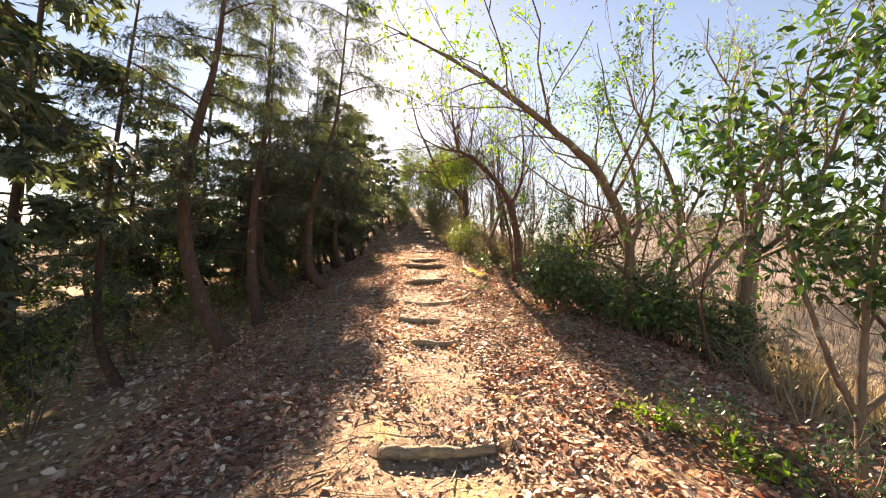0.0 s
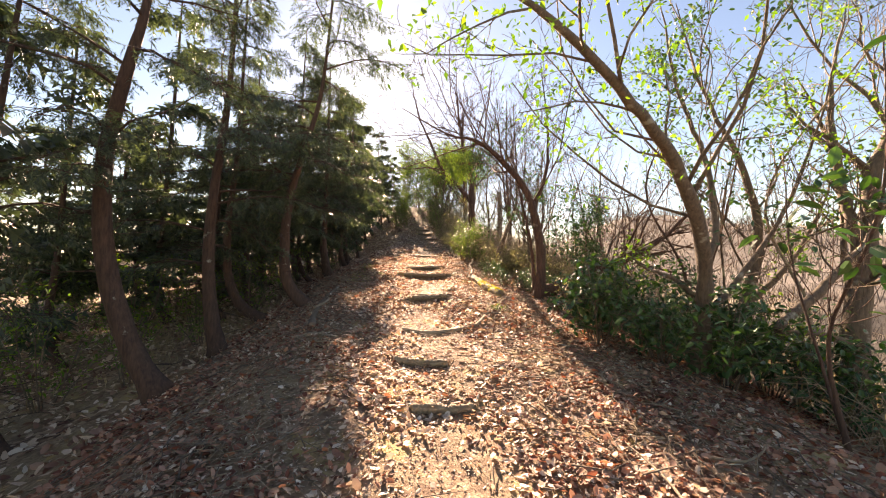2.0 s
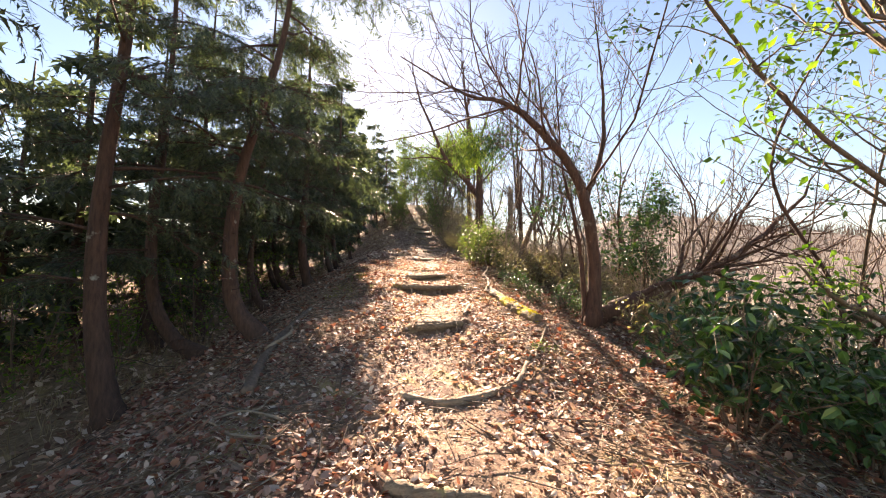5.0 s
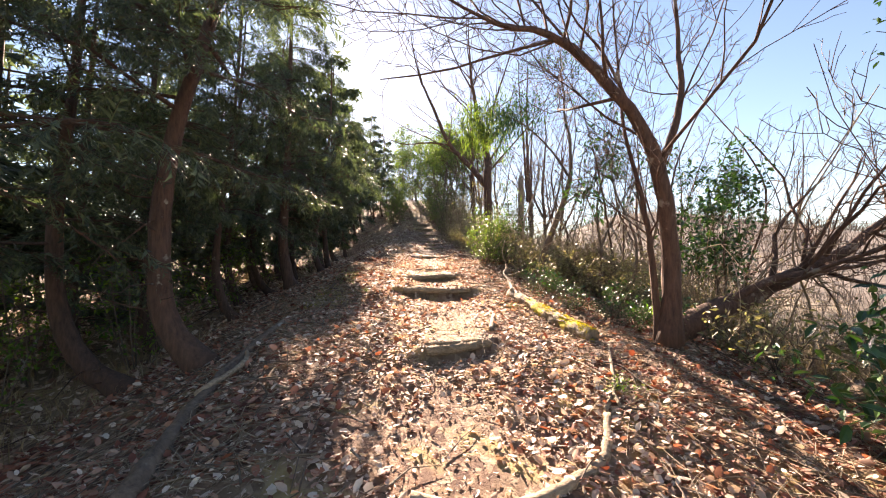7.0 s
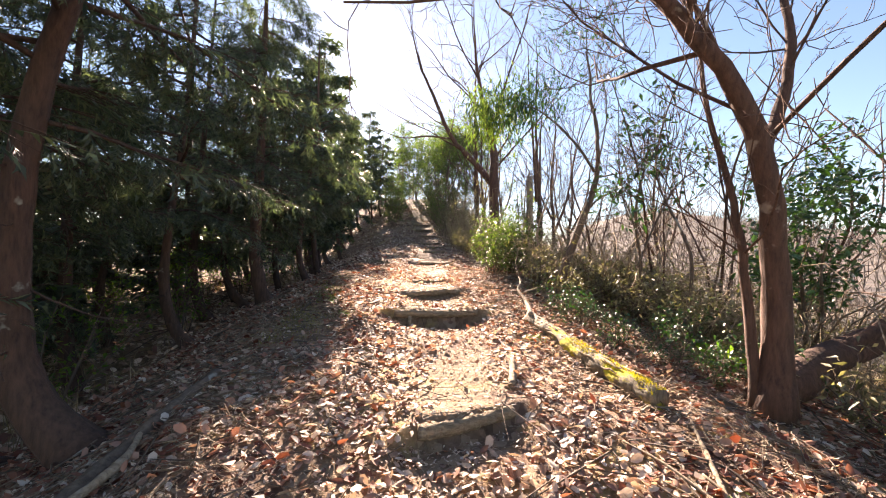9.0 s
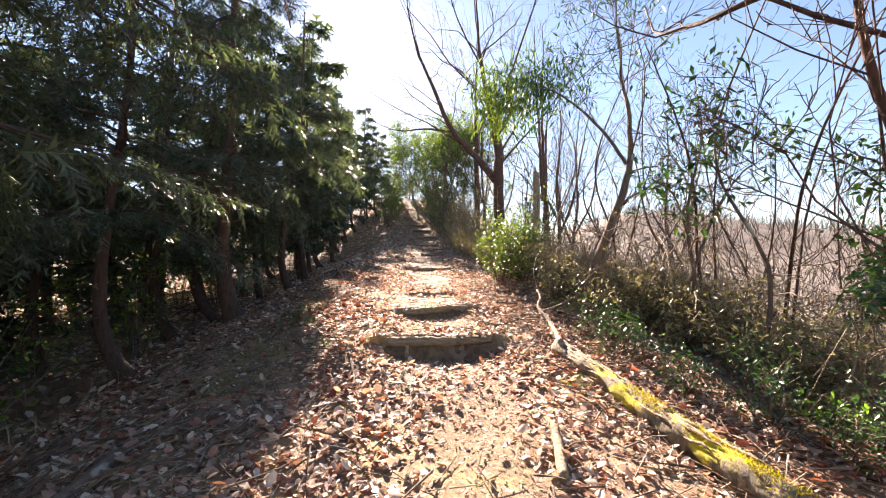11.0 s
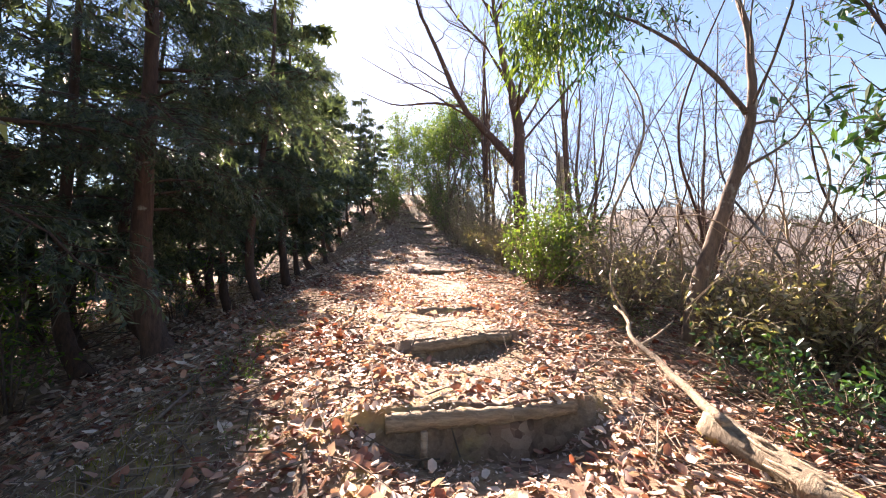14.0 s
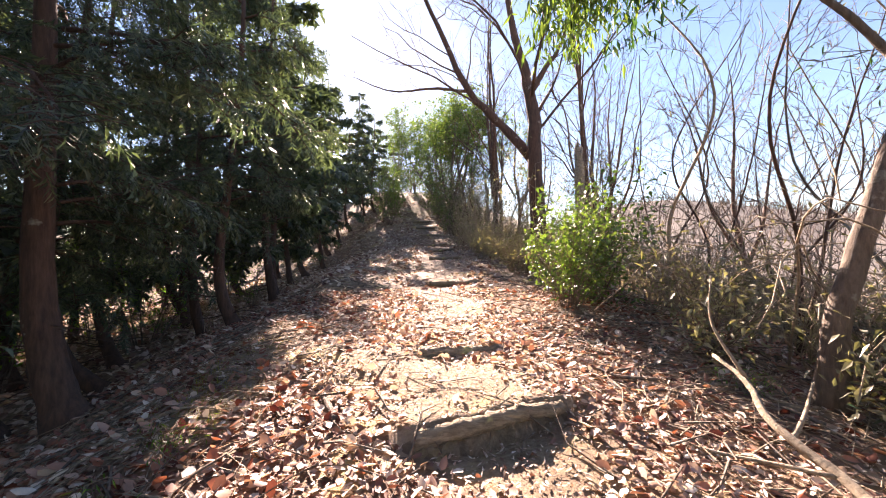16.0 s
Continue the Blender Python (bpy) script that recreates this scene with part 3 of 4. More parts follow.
# ---- trees on the right ----
leaning = standing(bare_tree(41, [([(0, 0, 0), (-0.02, -0.1, 0.8), (-0.25, -0.4, 1.8), (-0.7, -0.75, 2.45), (-1.17, -1.05, 2.95), (-1.8, -1.5, 3.2), (-2.4, -1.9, 3.4), (-3.05, -2.25, 3.65), (-3.7, -2.35, 3.95), (-4.65, -2.35, 4.4)], 0.12, 0.02),
                                  ([(-0.2, -0.35, 1.6), (0.1, -0.2, 2.2), (0.1, 0.0, 3.2), (-0.3, 0.1, 4.4), (-0.6, 0.1, 5.8)], 0.065, 0.015),
                                  ([(0.05, 0, 1.1), (-0.4, 0, 1.45), (-0.9, -0.1, 1.6), (-1.3, -0.1, 1.9)], 0.04, 0.012),
                                  ([(0.0, 0, 0.8), (0.6, 0.1, 1.3), (1.2, 0.0, 2.2), (1.6, -0.2, 3.4), (1.9, -0.3, 4.8)], 0.055, 0.015)],
                        GREY_BARK, 2, 4.8, (OVATE, 10, 0.085, 0.7), FRESH, "leaning grey broadleaf tree arching over the trail, sparse green leaves", "broadleaf trees beside the trail", ratio=0.4), 4.3, 7.25)
spray = Bag()
rng = np.random.default_rng(49)
for c, n, w in (((-3.0, -2.1, 3.8), 90, 0.4), ((-3.8, -2.3, 4.0), 110, 0.4), ((-2.3, -1.8, 3.7), 90, 0.4), ((-1.4, -1.2, 3.5), 110, 0.5), ((-4.4, -2.3, 4.1), 70, 0.35), ((-0.1, 0.1, 3.6), 120, 0.5)):
    scatter(spray, OVATE, np.array(c) + rng.normal(0, w, (n, 3)), turns(rng.uniform(0, 2 * np.pi, n), rng.normal(0.7, 0.5, n), rng.normal(0, 0.7, n)), rng.uniform(0.05, 0.11, n))
tagged(part("leaf_spray", spray, FRESH, leaning, "bright yellow green hanging leaves", smooth=False), kind="stuff")
standing(bare_tree(42, [([(0, 0, 0), (0.15, 0, 0.8), (0.35, 0, 1.6), (0.5, 0, 2.5), (0.3, 0.1, 3.6), (-0.3, 0.2, 4.8), (-0.8, 0.3, 6.5)], 0.125, 0.02),
                        ([(0.1, 0, 0.6), (-0.35, 0, 1.2), (-0.5, 0.1, 1.5), (-1.1, 0.1, 1.75)], 0.05, 0.02),
                        ([(0.3, 0, 1.3), (0.9, 0, 1.8), (1.6, 0.1, 2.6), (2.2, 0.1, 4.0)], 0.06, 0.015)],
                   GREY_BARK, 2, 5, (OVAL, 11, 0.1, 0.7), GLOSSY, "grey multi-stemmed tree with sparse evergreen leaves at the trail edge", "broadleaf trees beside the trail"), 5.35, 7.85)
standing(bare_tree(43, [([(0, 0, 0), (0.02, 0, 0.6), (-0.02, 0, 1.3), (-0.25, -0.1, 2.2), (-0.7, -0.1, 2.85), (-1.2, -0.1, 3.3), (-1.6, -0.1, 3.5), (-2.2, 0, 3.65), (-3.2, 0.1, 4.2)], 0.115, 0.02),
                        ([(0.05, 0.1, 0.1), (0.5, 0.25, 0.3), (1.3, 0.3, 0.6), (1.9, 0.3, 0.85), (2.6, 0.3, 1.2), (3.6, 0.3, 1.9), (4.4, 0.3, 2.9)], 0.17, 0.03),
                        ([(0.9, 0.28, 0.5), (1.5, 0.1, 0.85), (2.3, 0.0, 1.0), (3.2, -0.1, 1.15)], 0.06, 0.015),
                        ([(-0.1, 0.05, 0.1), (-0.15, 0.1, 1.0), (-0.3, 0.1, 1.8), (-0.5, 0.2, 2.8), (-0.6, 0.3, 4.5)], 0.045, 0.012),
                        ([(-0.2, -0.05, 2.0), (0.1, 0, 2.9), (0.2, 0.2, 3.9), (0.0, 0.2, 5.5)], 0.05, 0.012)],
                   RED_BARK, 2, 7, label="reddish bare tree with a snaking trunk and low leaning limb", group="broadleaf trees beside the trail"), 2.94, 10.3)
slender = standing(bare_tree(44, [([(0, 0, 0), (0.1, 0, 0.7), (0.4, 0, 1.5), (0.62, 0, 2.2), (0.64, 0, 3.0), (0.55, 0.1, 3.9), (0.4, 0.1, 5.5)], 0.085, 0.018),
                        ([(0.6, 0, 2.4), (0.25, 0.3, 3.1), (-0.25, 0.8, 3.8), (-0.95, 1.4, 4.3)], 0.03, 0.01)],
                   GREY_BARK, 2, 5, (NARROW, 12, 0.12, 0.5), GLOSSY, "slender grey tree with drooping narrow evergreen leaves", "broadleaf trees beside the trail"), 2.85, 14.3)
rng = np.random.default_rng(46)
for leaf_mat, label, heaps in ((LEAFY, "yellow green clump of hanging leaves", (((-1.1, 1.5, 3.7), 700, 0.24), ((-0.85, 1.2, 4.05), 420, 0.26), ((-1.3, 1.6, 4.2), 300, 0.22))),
                               # the clump's shaded side is coloured in: same leaves, darker material
                               (GLOSSY, "leaves of the clump in darker green, shade put into the colour", (((-0.55, 1.2, 3.85), 520, 0.27), ((-0.3, 1.0, 4.15), 320, 0.25)))):
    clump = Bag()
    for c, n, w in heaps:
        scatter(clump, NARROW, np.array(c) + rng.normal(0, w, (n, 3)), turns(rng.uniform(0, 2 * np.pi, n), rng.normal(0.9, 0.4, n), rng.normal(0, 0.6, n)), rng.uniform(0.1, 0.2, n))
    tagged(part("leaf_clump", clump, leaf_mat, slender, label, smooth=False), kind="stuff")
standing(bare_tree(47, [([(0, 0, 0), (0.0, 0, 1.2), (0.1, 0, 2.7), (0.45, 0, 4.2), (1.2, 0, 5.6), (2.6, 0, 7.2)], 0.2, 0.05),
                        ([(0.1, 0, 2.6), (-0.1, 0.1, 3.6), (-0.2, 0.2, 5.0), (0.1, 0.2, 6.6)], 0.09, 0.02),
                        ([(-1.6, -0.3, 1.6), (-0.9, -0.3, 2.2), (-0.2, -0.3, 2.9), (0.3, -0.3, 3.9), (1.1, -0.3, 5.0)], 0.07, 0.012), ([(0.0, 0, 1.3), (-0.7, -0.1, 1.5), (-1.6, -0.3, 1.6)], 0.075, 0.07)],
                   GREY_BARK, 2, 5, (OVATE, 9, 0.09, 0.5), FRESH, "thick dark tree leaning out over the valley", "broadleaf trees beside the trail"), 6.6, 7.0)
tall_camellia = standing(bare_tree(48, [([(0, 0, 0), (0.0, 0, 0.8), (0.1, 0, 1.7), (0.3, 0, 2.6), (0.5, 0, 3.4)], 0.04, 0.01), ([(0, 0, 0.5), (-0.35, 0, 1.2), (-0.5, 0.1, 2.0), (-0.7, 0, 2.9)], 0.03, 0.008),
                        ([(0, 0, 0.6), (0.5, -0.2, 1.2), (0.9, -0.3, 1.9)], 0.025, 0.008)],
                   GREY_BARK, 2, 6, (OVAL, 12, 0.12, 0.9), GLOSSY, "tall camellia with large dark glossy leaves", "broadleaf trees beside the trail", name="camellia_tree"), 3.55, 2.75)
for x, y, turn, s in ((4.6, 11.5, 70, 0.75),):
    copy = copy_thing(tall_camellia, pose(x, y, float(ground_z(x, y)) - 0.06, 0, 0, turn))
    copy.scale = (s, s, s)
standing(bare_tree(50, [([(0, 0, 0), (0.05, 0, 0.9), (-0.05, 0, 1.7), (0.1, 0, 2.5), (0.2, 0.1, 3.0)], 0.03, 0.008), ([(0, 0, 0.9), (0.35, 0.1, 1.6), (0.7, 0.1, 2.2), (1.1, 0.1, 2.5)], 0.02, 0.006), ([(-0.02, 0, 1.4), (-0.3, -0.1, 1.9), (-0.6, -0.1, 2.1)], 0.014, 0.005)],
                   GREY_BARK, 1, 6, ((NARROW[0] * [1, 1.7, 1], NARROW[1]), 8, 0.15, 0.8), GLOSSY, "slim evergreen sapling with long drooping leaves", "broadleaf trees beside the trail", name="evergreen_sapling"), 3.5, 13.0)
standing(bare_tree(45, [([(0, 0, 0), (0, 0, 1.5), (-0.05, 0, 3.0), (-0.15, 0, 4.1), (-0.35, 0, 4.8), (-0.65, 0, 6.0), (-0.85, 0, 7.5), (-1.0, 0, 9.5)], 0.2, 0.03),
                        ([(-0.05, 0.2, 2.7), (-0.75, 0.5, 3.65), (-1.5, 0.5, 4.4), (-2.2, 0.5, 5.8), (-2.8, 0.5, 7.2), (-3.2, 0.5, 9.0)], 0.12, 0.02),
                        ([(-0.15, 0, 4.2), (0.2, 0, 4.75), (0.6, 0, 5.4), (1.0, 0, 7.0)], 0.08, 0.02),
                        ([(-1.45, 0.5, 4.35), (-2.3, 0.5, 4.4), (-3.3, 0.5, 4.3), (-4.2, 0.5, 4.6)], 0.04, 0.01)],
                   RED_BARK, 2, 3.4, label="tall forked dark-barked bare tree beside the trail", group="broadleaf trees beside the trail"), 3.05, 20.5)

rng = np.random.default_rng(77)
saplings = [bare_tree(60 + k, [([(0, 0, 0), (rng.normal(0, 0.1), rng.normal(0, 0.1), 1.2), (rng.normal(0, 0.25), rng.normal(0, 0.2), 2.6), (rng.normal(0, 0.5), rng.normal(0, 0.4), 4.6)], 0.026, 0.008)] +
                      ([([(0, 0, 0), (0.25, 0.1, 1.0), (0.5, 0.2, 2.2), (0.8, 0.1, 3.6)], 0.02, 0.006)] if k % 2 else []),
                      [GREY_BARK, RED_BARK, PALE_WOOD, RED_BARK][k], 2, 4.4, (NARROW, 3, 0.07, 0.25) if k == 3 else None, OLIVE,
                      "thin bare sapling with upright twigs on the valley slope", "saplings on the valley slope", name="sapling", first=0.35, ratio=0.45, split=False) for k in range(4)]
spots = [(3.6, 12.2), (4.2, 13.4), (3.2, 16.0), (3.9, 15.4), (4.6, 16.8), (3.4, 18.2), (5.2, 14.6), (5.8, 17.2), (4.4, 19.4), (6.4, 12.6), (5.4, 10.8), (6.8, 15.6), (4.9, 21.8), (6.0, 20.0), (7.4, 18.0),
         (7.6, 21.8), (5.4, 24.6), (8.6, 14.6), (3.4, 24.0), (3.0, 26.6), (4.2, 27.6), (9.2, 19.6), (8.8, 24.8), (6.2, 28.5), (10.6, 16.6), (4.9, 8.4), (5.8, 7.2), (4.7, 5.6), (6.9, 9.8), (3.3, 30.5), (5.2, 31.0),
         (10.8, 22.0), (7.8, 28.0), (9.0, 11.0), (11.6, 13.0), (6.0, 4.2), (3.1, 21.9), (2.6, 28.4), (4.4, 14.6), (5.0, 13.2), (5.8, 15.8), (4.9, 17.9), (6.6, 17.0), (7.2, 14.0), (5.6, 12.2), (8.0, 16.4), (6.2, 11.2)]
for k, (x, y) in enumerate(spots):
    s = rng.uniform(0.75, 1.25)
    m = pose(x, y, float(ground_z(x, y)) - 0.05, rng.uniform(-6, 6), rng.uniform(-8, 8), rng.uniform(0, 360))
    if k < 4:
        saplings[k].matrix_basis = m
    else:
        c = copy_thing(saplings[k % 4], m)
        c.scale = (s, s, s)

# a broken dead trunk standing behind the bush
bag = Bag()
rng = np.random.default_rng(8)
tube(bag, spline([(0, 0, 0), (0.03, 0, 1.8), (0.0, 0, 3.55)], 14), [0.17, 0.13, 0.12], 10, 0.12, rng)
snag = new("dead_snag")
part("trunk", bag, PALE_WOOD, snag, smooth=True)
bag = Bag()
for a in (0.3, 2.2, 4.0):
    tube(bag, [(0.07 * math.cos(a), 0.07 * math.sin(a), 3.5), (0.08 * math.cos(a), 0.08 * math.sin(a), 3.62 + 0.05 * a)], [0.05, 0.008], 5)
part("splinter", bag, PALE_WOOD, snag)
tagged(snag, "broken grey dead tree trunk standing in the brush", "dead tree")
standing(snag, 4.75, 22.0, 0.1)

# ---- shrubs ----
def put(root, x, y, turn=0.0, scale=1.0):
    root.matrix_basis = pose(x, y, float(ground_z(x, y)) - 0.03, 0, 0, turn)
    root.scale = (scale, scale, scale)
    return root


def repeat(root, spots, seed, low=0.8, high=1.2):
    rng = np.random.default_rng(seed)
    for k, (x, y) in enumerate(spots):
        s = rng.uniform(low, high)
        put(root if k == 0 else copy_thing(root, Matrix()), x, y, rng.uniform(0, 360), s)


repeat(shrub(71, 1.0, 1.4, OVAL, GLOSSY, 0.14, 130, 8, name="camellia_bush", label="dense camellia bush with dark glossy leaves at the trail edge", group="camellia bushes"),
       [(2.95, 7.55), (3.65, 7.1), (3.4, 8.3), (4.5, 7.0), (4.95, 7.8), (5.7, 7.5), (6.0, 6.6), (4.9, 2.6)], 1, 0.75, 1.05)
repeat(shrub(72, 0.8, 1.6, OVATE, LEAFY, 0.085, 150, 16, name="camellia_bush", label="rounded leafy evergreen bush with sunlit glossy leaves", group="camellia bushes"), [(2.2, 16.9), (2.75, 17.4)], 2)
repeat(shrub(73, 0.8, 1.0, NARROW, OLIVE, 0.085, 80, 8, name="brush", bark=PALE_WOOD, label="tangled olive brown brush with thin dry leaves", group="brush along the trail edge"),
       [(3.7, 12.4), (4.0, 13.4), (3.5, 14.9), (4.1, 14.9), (3.4, 15.9), (2.6, 18.6), (2.7, 19.9), (3.2, 19.2), (2.8, 21.2), (2.9, 22.7), (2.9, 24.3), (3.0, 26.0), (2.9, 28.0), (3.0, 30.0), (4.2, 12.6), (4.5, 14.0),
        (4.6, 11.4), (5.2, 12.8), (4.3, 16.2), (4.2, 18.0), (5.4, 15.4), (4.4, 20.6), (2.6, 31.6), (5.5, 17.8), (2.5, 23.5), (2.55, 20.6), (5.6, 10.2), (6.4, 14.0), (6.2, 8.8)], 3, 0.85, 1.4)


def bramble(seed, reach, height):
    """Arching dry canes with hardly a leaf."""
    rng = np.random.default_rng(seed)
    root = new("bramble")
    canes, crown = Bag(), Bag()
    for _ in range(34):
        a, out = rng.uniform(0, 2 * np.pi), rng.uniform(0.3, 1.2) * reach
        w = np.array([math.cos(a), math.sin(a), 0])
        s = np.array([rng.normal(0, 0.25), rng.normal(0, 0.25), -0.05])
        up = height * rng.uniform(0.5, 1.2)
        line = spline([s, s + w * out * 0.3 + [0, 0, up * 0.7], s + w * out * 0.75 + [0, 0, up], s + w * out * 1.25 + [0, 0, up * rng.uniform(0.4, 1.0)]], 10) + rng.normal(0, 0.02, (10, 3))
        tube(canes, line, [rng.uniform(0.006, 0.014), 0.003], 4)
        for _ in range(3):
            k = rng.integers(3, 10)
            tw = wander(rng, line[k], side_way(rng, line, k, rng.uniform(0.5, 1.2)), rng.uniform(0.2, 0.6), 0.4, 0.3, 5)
            tube(canes, tw[[0, 2, 4]], [0.004, 0.002], 3)
            if rng.random() < 0.4:
                leafed(rng, crown, OVATE, tw, 4, 0.05, 0.04)
    tagged(part("canework", canes, PALE_WOOD, root, "pale arching dry canes"), kind="stuff")
    tagged(part("foliage", crown, OLIVE, root), kind="stuff")
    return tagged(root, "tangle of pale arching canes and dry twigs", "bramble", "brambles on the slope")


repeat(bramble(91, 1.1, 1.1), [(4.0, 13.7), (3.8, 14.6), (4.6, 15.2), (3.5, 16.6), (4.6, 11.6), (4.8, 13.0), (5.6, 14.2), (3.6, 19.6), (4.4, 17.4), (5.2, 16.4), (3.4, 22.0), (3.2, 25.0), (4.2, 24.0), (3.4, 28.6)], 7, 0.8, 1.3)
repeat(bramble(92, 1.3, 0.9), [(4.9, 8.8), (5.7, 10.9), (6.6, 8.2), (5.6, 8.9), (5.5, 5.9), (6.3, 5.4), (5.8, 11.8), (6.6, 13.2), (6.2, 16.2), (5.4, 19.4), (6.8, 18.2), (2.6, 26.8), (5.2, 21.6)], 8, 0.8, 1.3)
repeat(shrub(78, 0.75, 0.8, (OVATE[0] * [1, 0.8, 1], OVATE[1]), OLIVE, 0.1, 80, 8, name="low_bush", label="low bush with narrow dull olive leaves in the sun", group="low bushes"),
       [(3.5, 13.7), (3.15, 14.1), (3.6, 13.2), (3.8, 14.0), (4.0, 12.9), (3.9, 12.1), (2.75, 15.3), (4.3, 13.9), (4.0, 9.9)], 12, 0.8, 1.15)
repeat(shrub(79, 1.2, 2.3, OVATE, LEAFY, 0.1, 110, 14, name="leafy_bush", label="light green leafy bush closing the far trail", group="leafy bushes"),
       [(2.5, 31.0), (2.9, 33.2), (2.2, 35.2), (-0.9, 38.6), (2.4, 38.2), (-0.6, 41.6), (1.0, 44.6), (-1.2, 35.6), (2.2, 41.6), (3.6, 31.8), (-0.8, 33.6), (-0.7, 36.8), (-0.5, 39.9), (2.0, 36.9), (1.9, 39.8), (0.4, 46.6)], 13, 0.85, 1.3)
repeat(shrub(77, 1.0, 2.7, OVATE, OLIVE, 0.07, 120, 8, name="tall_brush", label="tall dry brush with thin stems and dull olive leaves", bark=PALE_WOOD, group="tall brush behind the trail"),
       [(3.3, 18.8), (3.0, 20.8), (3.4, 22.6), (2.9, 24.4), (3.2, 26.4), (3.0, 28.4), (3.1, 30.6), (4.4, 22.0), (4.3, 25.6), (-0.6, 45.0), (1.6, 47.5), (3.4, 44.0), (0.4, 48.6), (-2.4, 46.4), (2.6, 40.6), (4.6, 38.0), (2.75, 27.0), (2.7, 29.4), (2.8, 31.8), (2.5, 34.0), (2.4, 36.6), (2.6, 25.4)], 11, 0.8, 1.2)
repeat(shrub(74, 0.45, 0.5, OVATE, GLOSSY, 0.06, 40, 9, name="evergreen_seedling", label="low evergreen seedling with glossy leaves in the litter", group="seedlings"),
       [(2.75, 3.2), (3.1, 2.5), (2.55, 11.9), (2.9, 11.4), (2.4, 12.6), (2.5, 13.2), (2.95, 10.9), (3.3, 10.7), (3.3, 11.9)], 4, 0.5, 0.95)
repeat(shrub(70, 0.4, 0.32, OVATE, FRESH, 0.12, 24, 5, name="evergreen_seedling", label="bright green seedling sprouting from the red litter", group="seedlings"),
       [(2.8, 2.9), (3.3, 11.3), (2.45, 3.6)], 14, 0.5, 0.9)
repeat(shrub(75, 0.5, 0.35, NARROW, FRESH, 0.09, 30, 6, name="grass_tuft", label="low tuft of grass and moss on the trail edge", group="tufts"),
       [(-1.15, 13.6), (-1.3, 14.2), (-0.9, 12.9), (1.75, 9.3), (1.6, 12.0), (2.4, 14.6)], 5, 0.25, 0.5)
repeat(shrub(76, 0.9, 1.5, OVATE, FRESH, 0.075, 60, 10, name="understorey_bush", label="green understorey bush between the conifer trunks", group="understorey bushes"),
       [(-5.4, 8.2), (-6.4, 6.2), (-7.2, 9.2), (-5.3, 12.2), (-6.9, 14.0), (-5.2, 14.8), (-7.6, 17.0), (-5.6, 17.8), (-5.8, 4.6), (-8.6, 8.4), (-6.2, 20.4), (-9.0, 12.6), (-5.6, 25.0), (-4.3, 10.4), (-4.5, 8.6), (-4.1, 12.4), (-5.0, 5.6), (-4.2, 15.4), (-4.8, 19.6), (-6.0, 11.0), (-7.8, 5.4), (-3.9, 22.4), (-8.2, 14.6), (-7.2, 11.8), (-9.6, 9.8), (-10.2, 14.8), (-7.8, 19.0), (-9.4, 16.4), (-11.4, 11.0), (-6.8, 16.4), (-11.6, 18.4), (-9.2, 22.8), (-7.2, 23.4), (-12.4, 14.0), (-10.8, 6.8)], 6, 0.8, 1.4)

# the fresh green trees that close the trail's far end
repeat(bare_tree(81, [([(0, 0, 0), (0.1, 0, 1.5), (-0.2, 0, 3.2), (-0.6, 0, 5.4)], 0.09, 0.02), ([(0, 0, 0.4), (0.8, 0, 1.8), (1.2, 0.1, 3.6), (1.0, 0, 5.2)], 0.06, 0.015),
                      ([(0, 0, 0.6), (-0.9, 0.1, 1.8), (-1.7, 0, 3.0), (-2.1, 0, 4.2)], 0.06, 0.015)], GREY_BARK, 2, 4.6, (OVATE, 16, 0.14, 0.95), LEAFY,
                 "fresh green small-leaved tree arching over the far trail", "green trees at the far end", name="leafy_tree"),
       [(2.6, 32.6), (3.3, 34.6), (2.3, 36.4), (3.4, 39.0), (1.0, 44.5), (4.8, 34.0), (2.6, 42.5), (-0.4, 47.0)], 9, 1.0, 1.3)
repeat(bare_tree(82, [([(0, 0, 0), (0.1, 0, 2.0), (-0.2, 0.1, 4.2), (-0.1, 0.2, 6.6), (-0.3, 0.2, 9.0)], 0.11, 0.02), ([(0, 0.05, 1.8), (0.6, 0.2, 3.4), (0.9, 0.3, 5.5), (1.4, 0.3, 8.0)], 0.07, 0.015),
                      ([(-0.1, 0.1, 2.6), (-0.9, 0, 4.2), (-1.3, 0.1, 6.4), (-1.9, 0, 8.0)], 0.06, 0.012)], RED_BARK, 2, 3.6,
                 label="tall bare winter tree with many fine twigs", group="bare trees behind the trail", split=False),
       [(3.6, 26.8), (5.6, 23.2), (4.6, 30.0), (7.2, 25.8), (6.4, 33.0), (9.5, 29.0), (5.2, 41.0), (11.5, 24.0), (8.8, 35.5), (-3.0, 50.0), (0.8, 53.0)], 10, 0.75, 1.15)

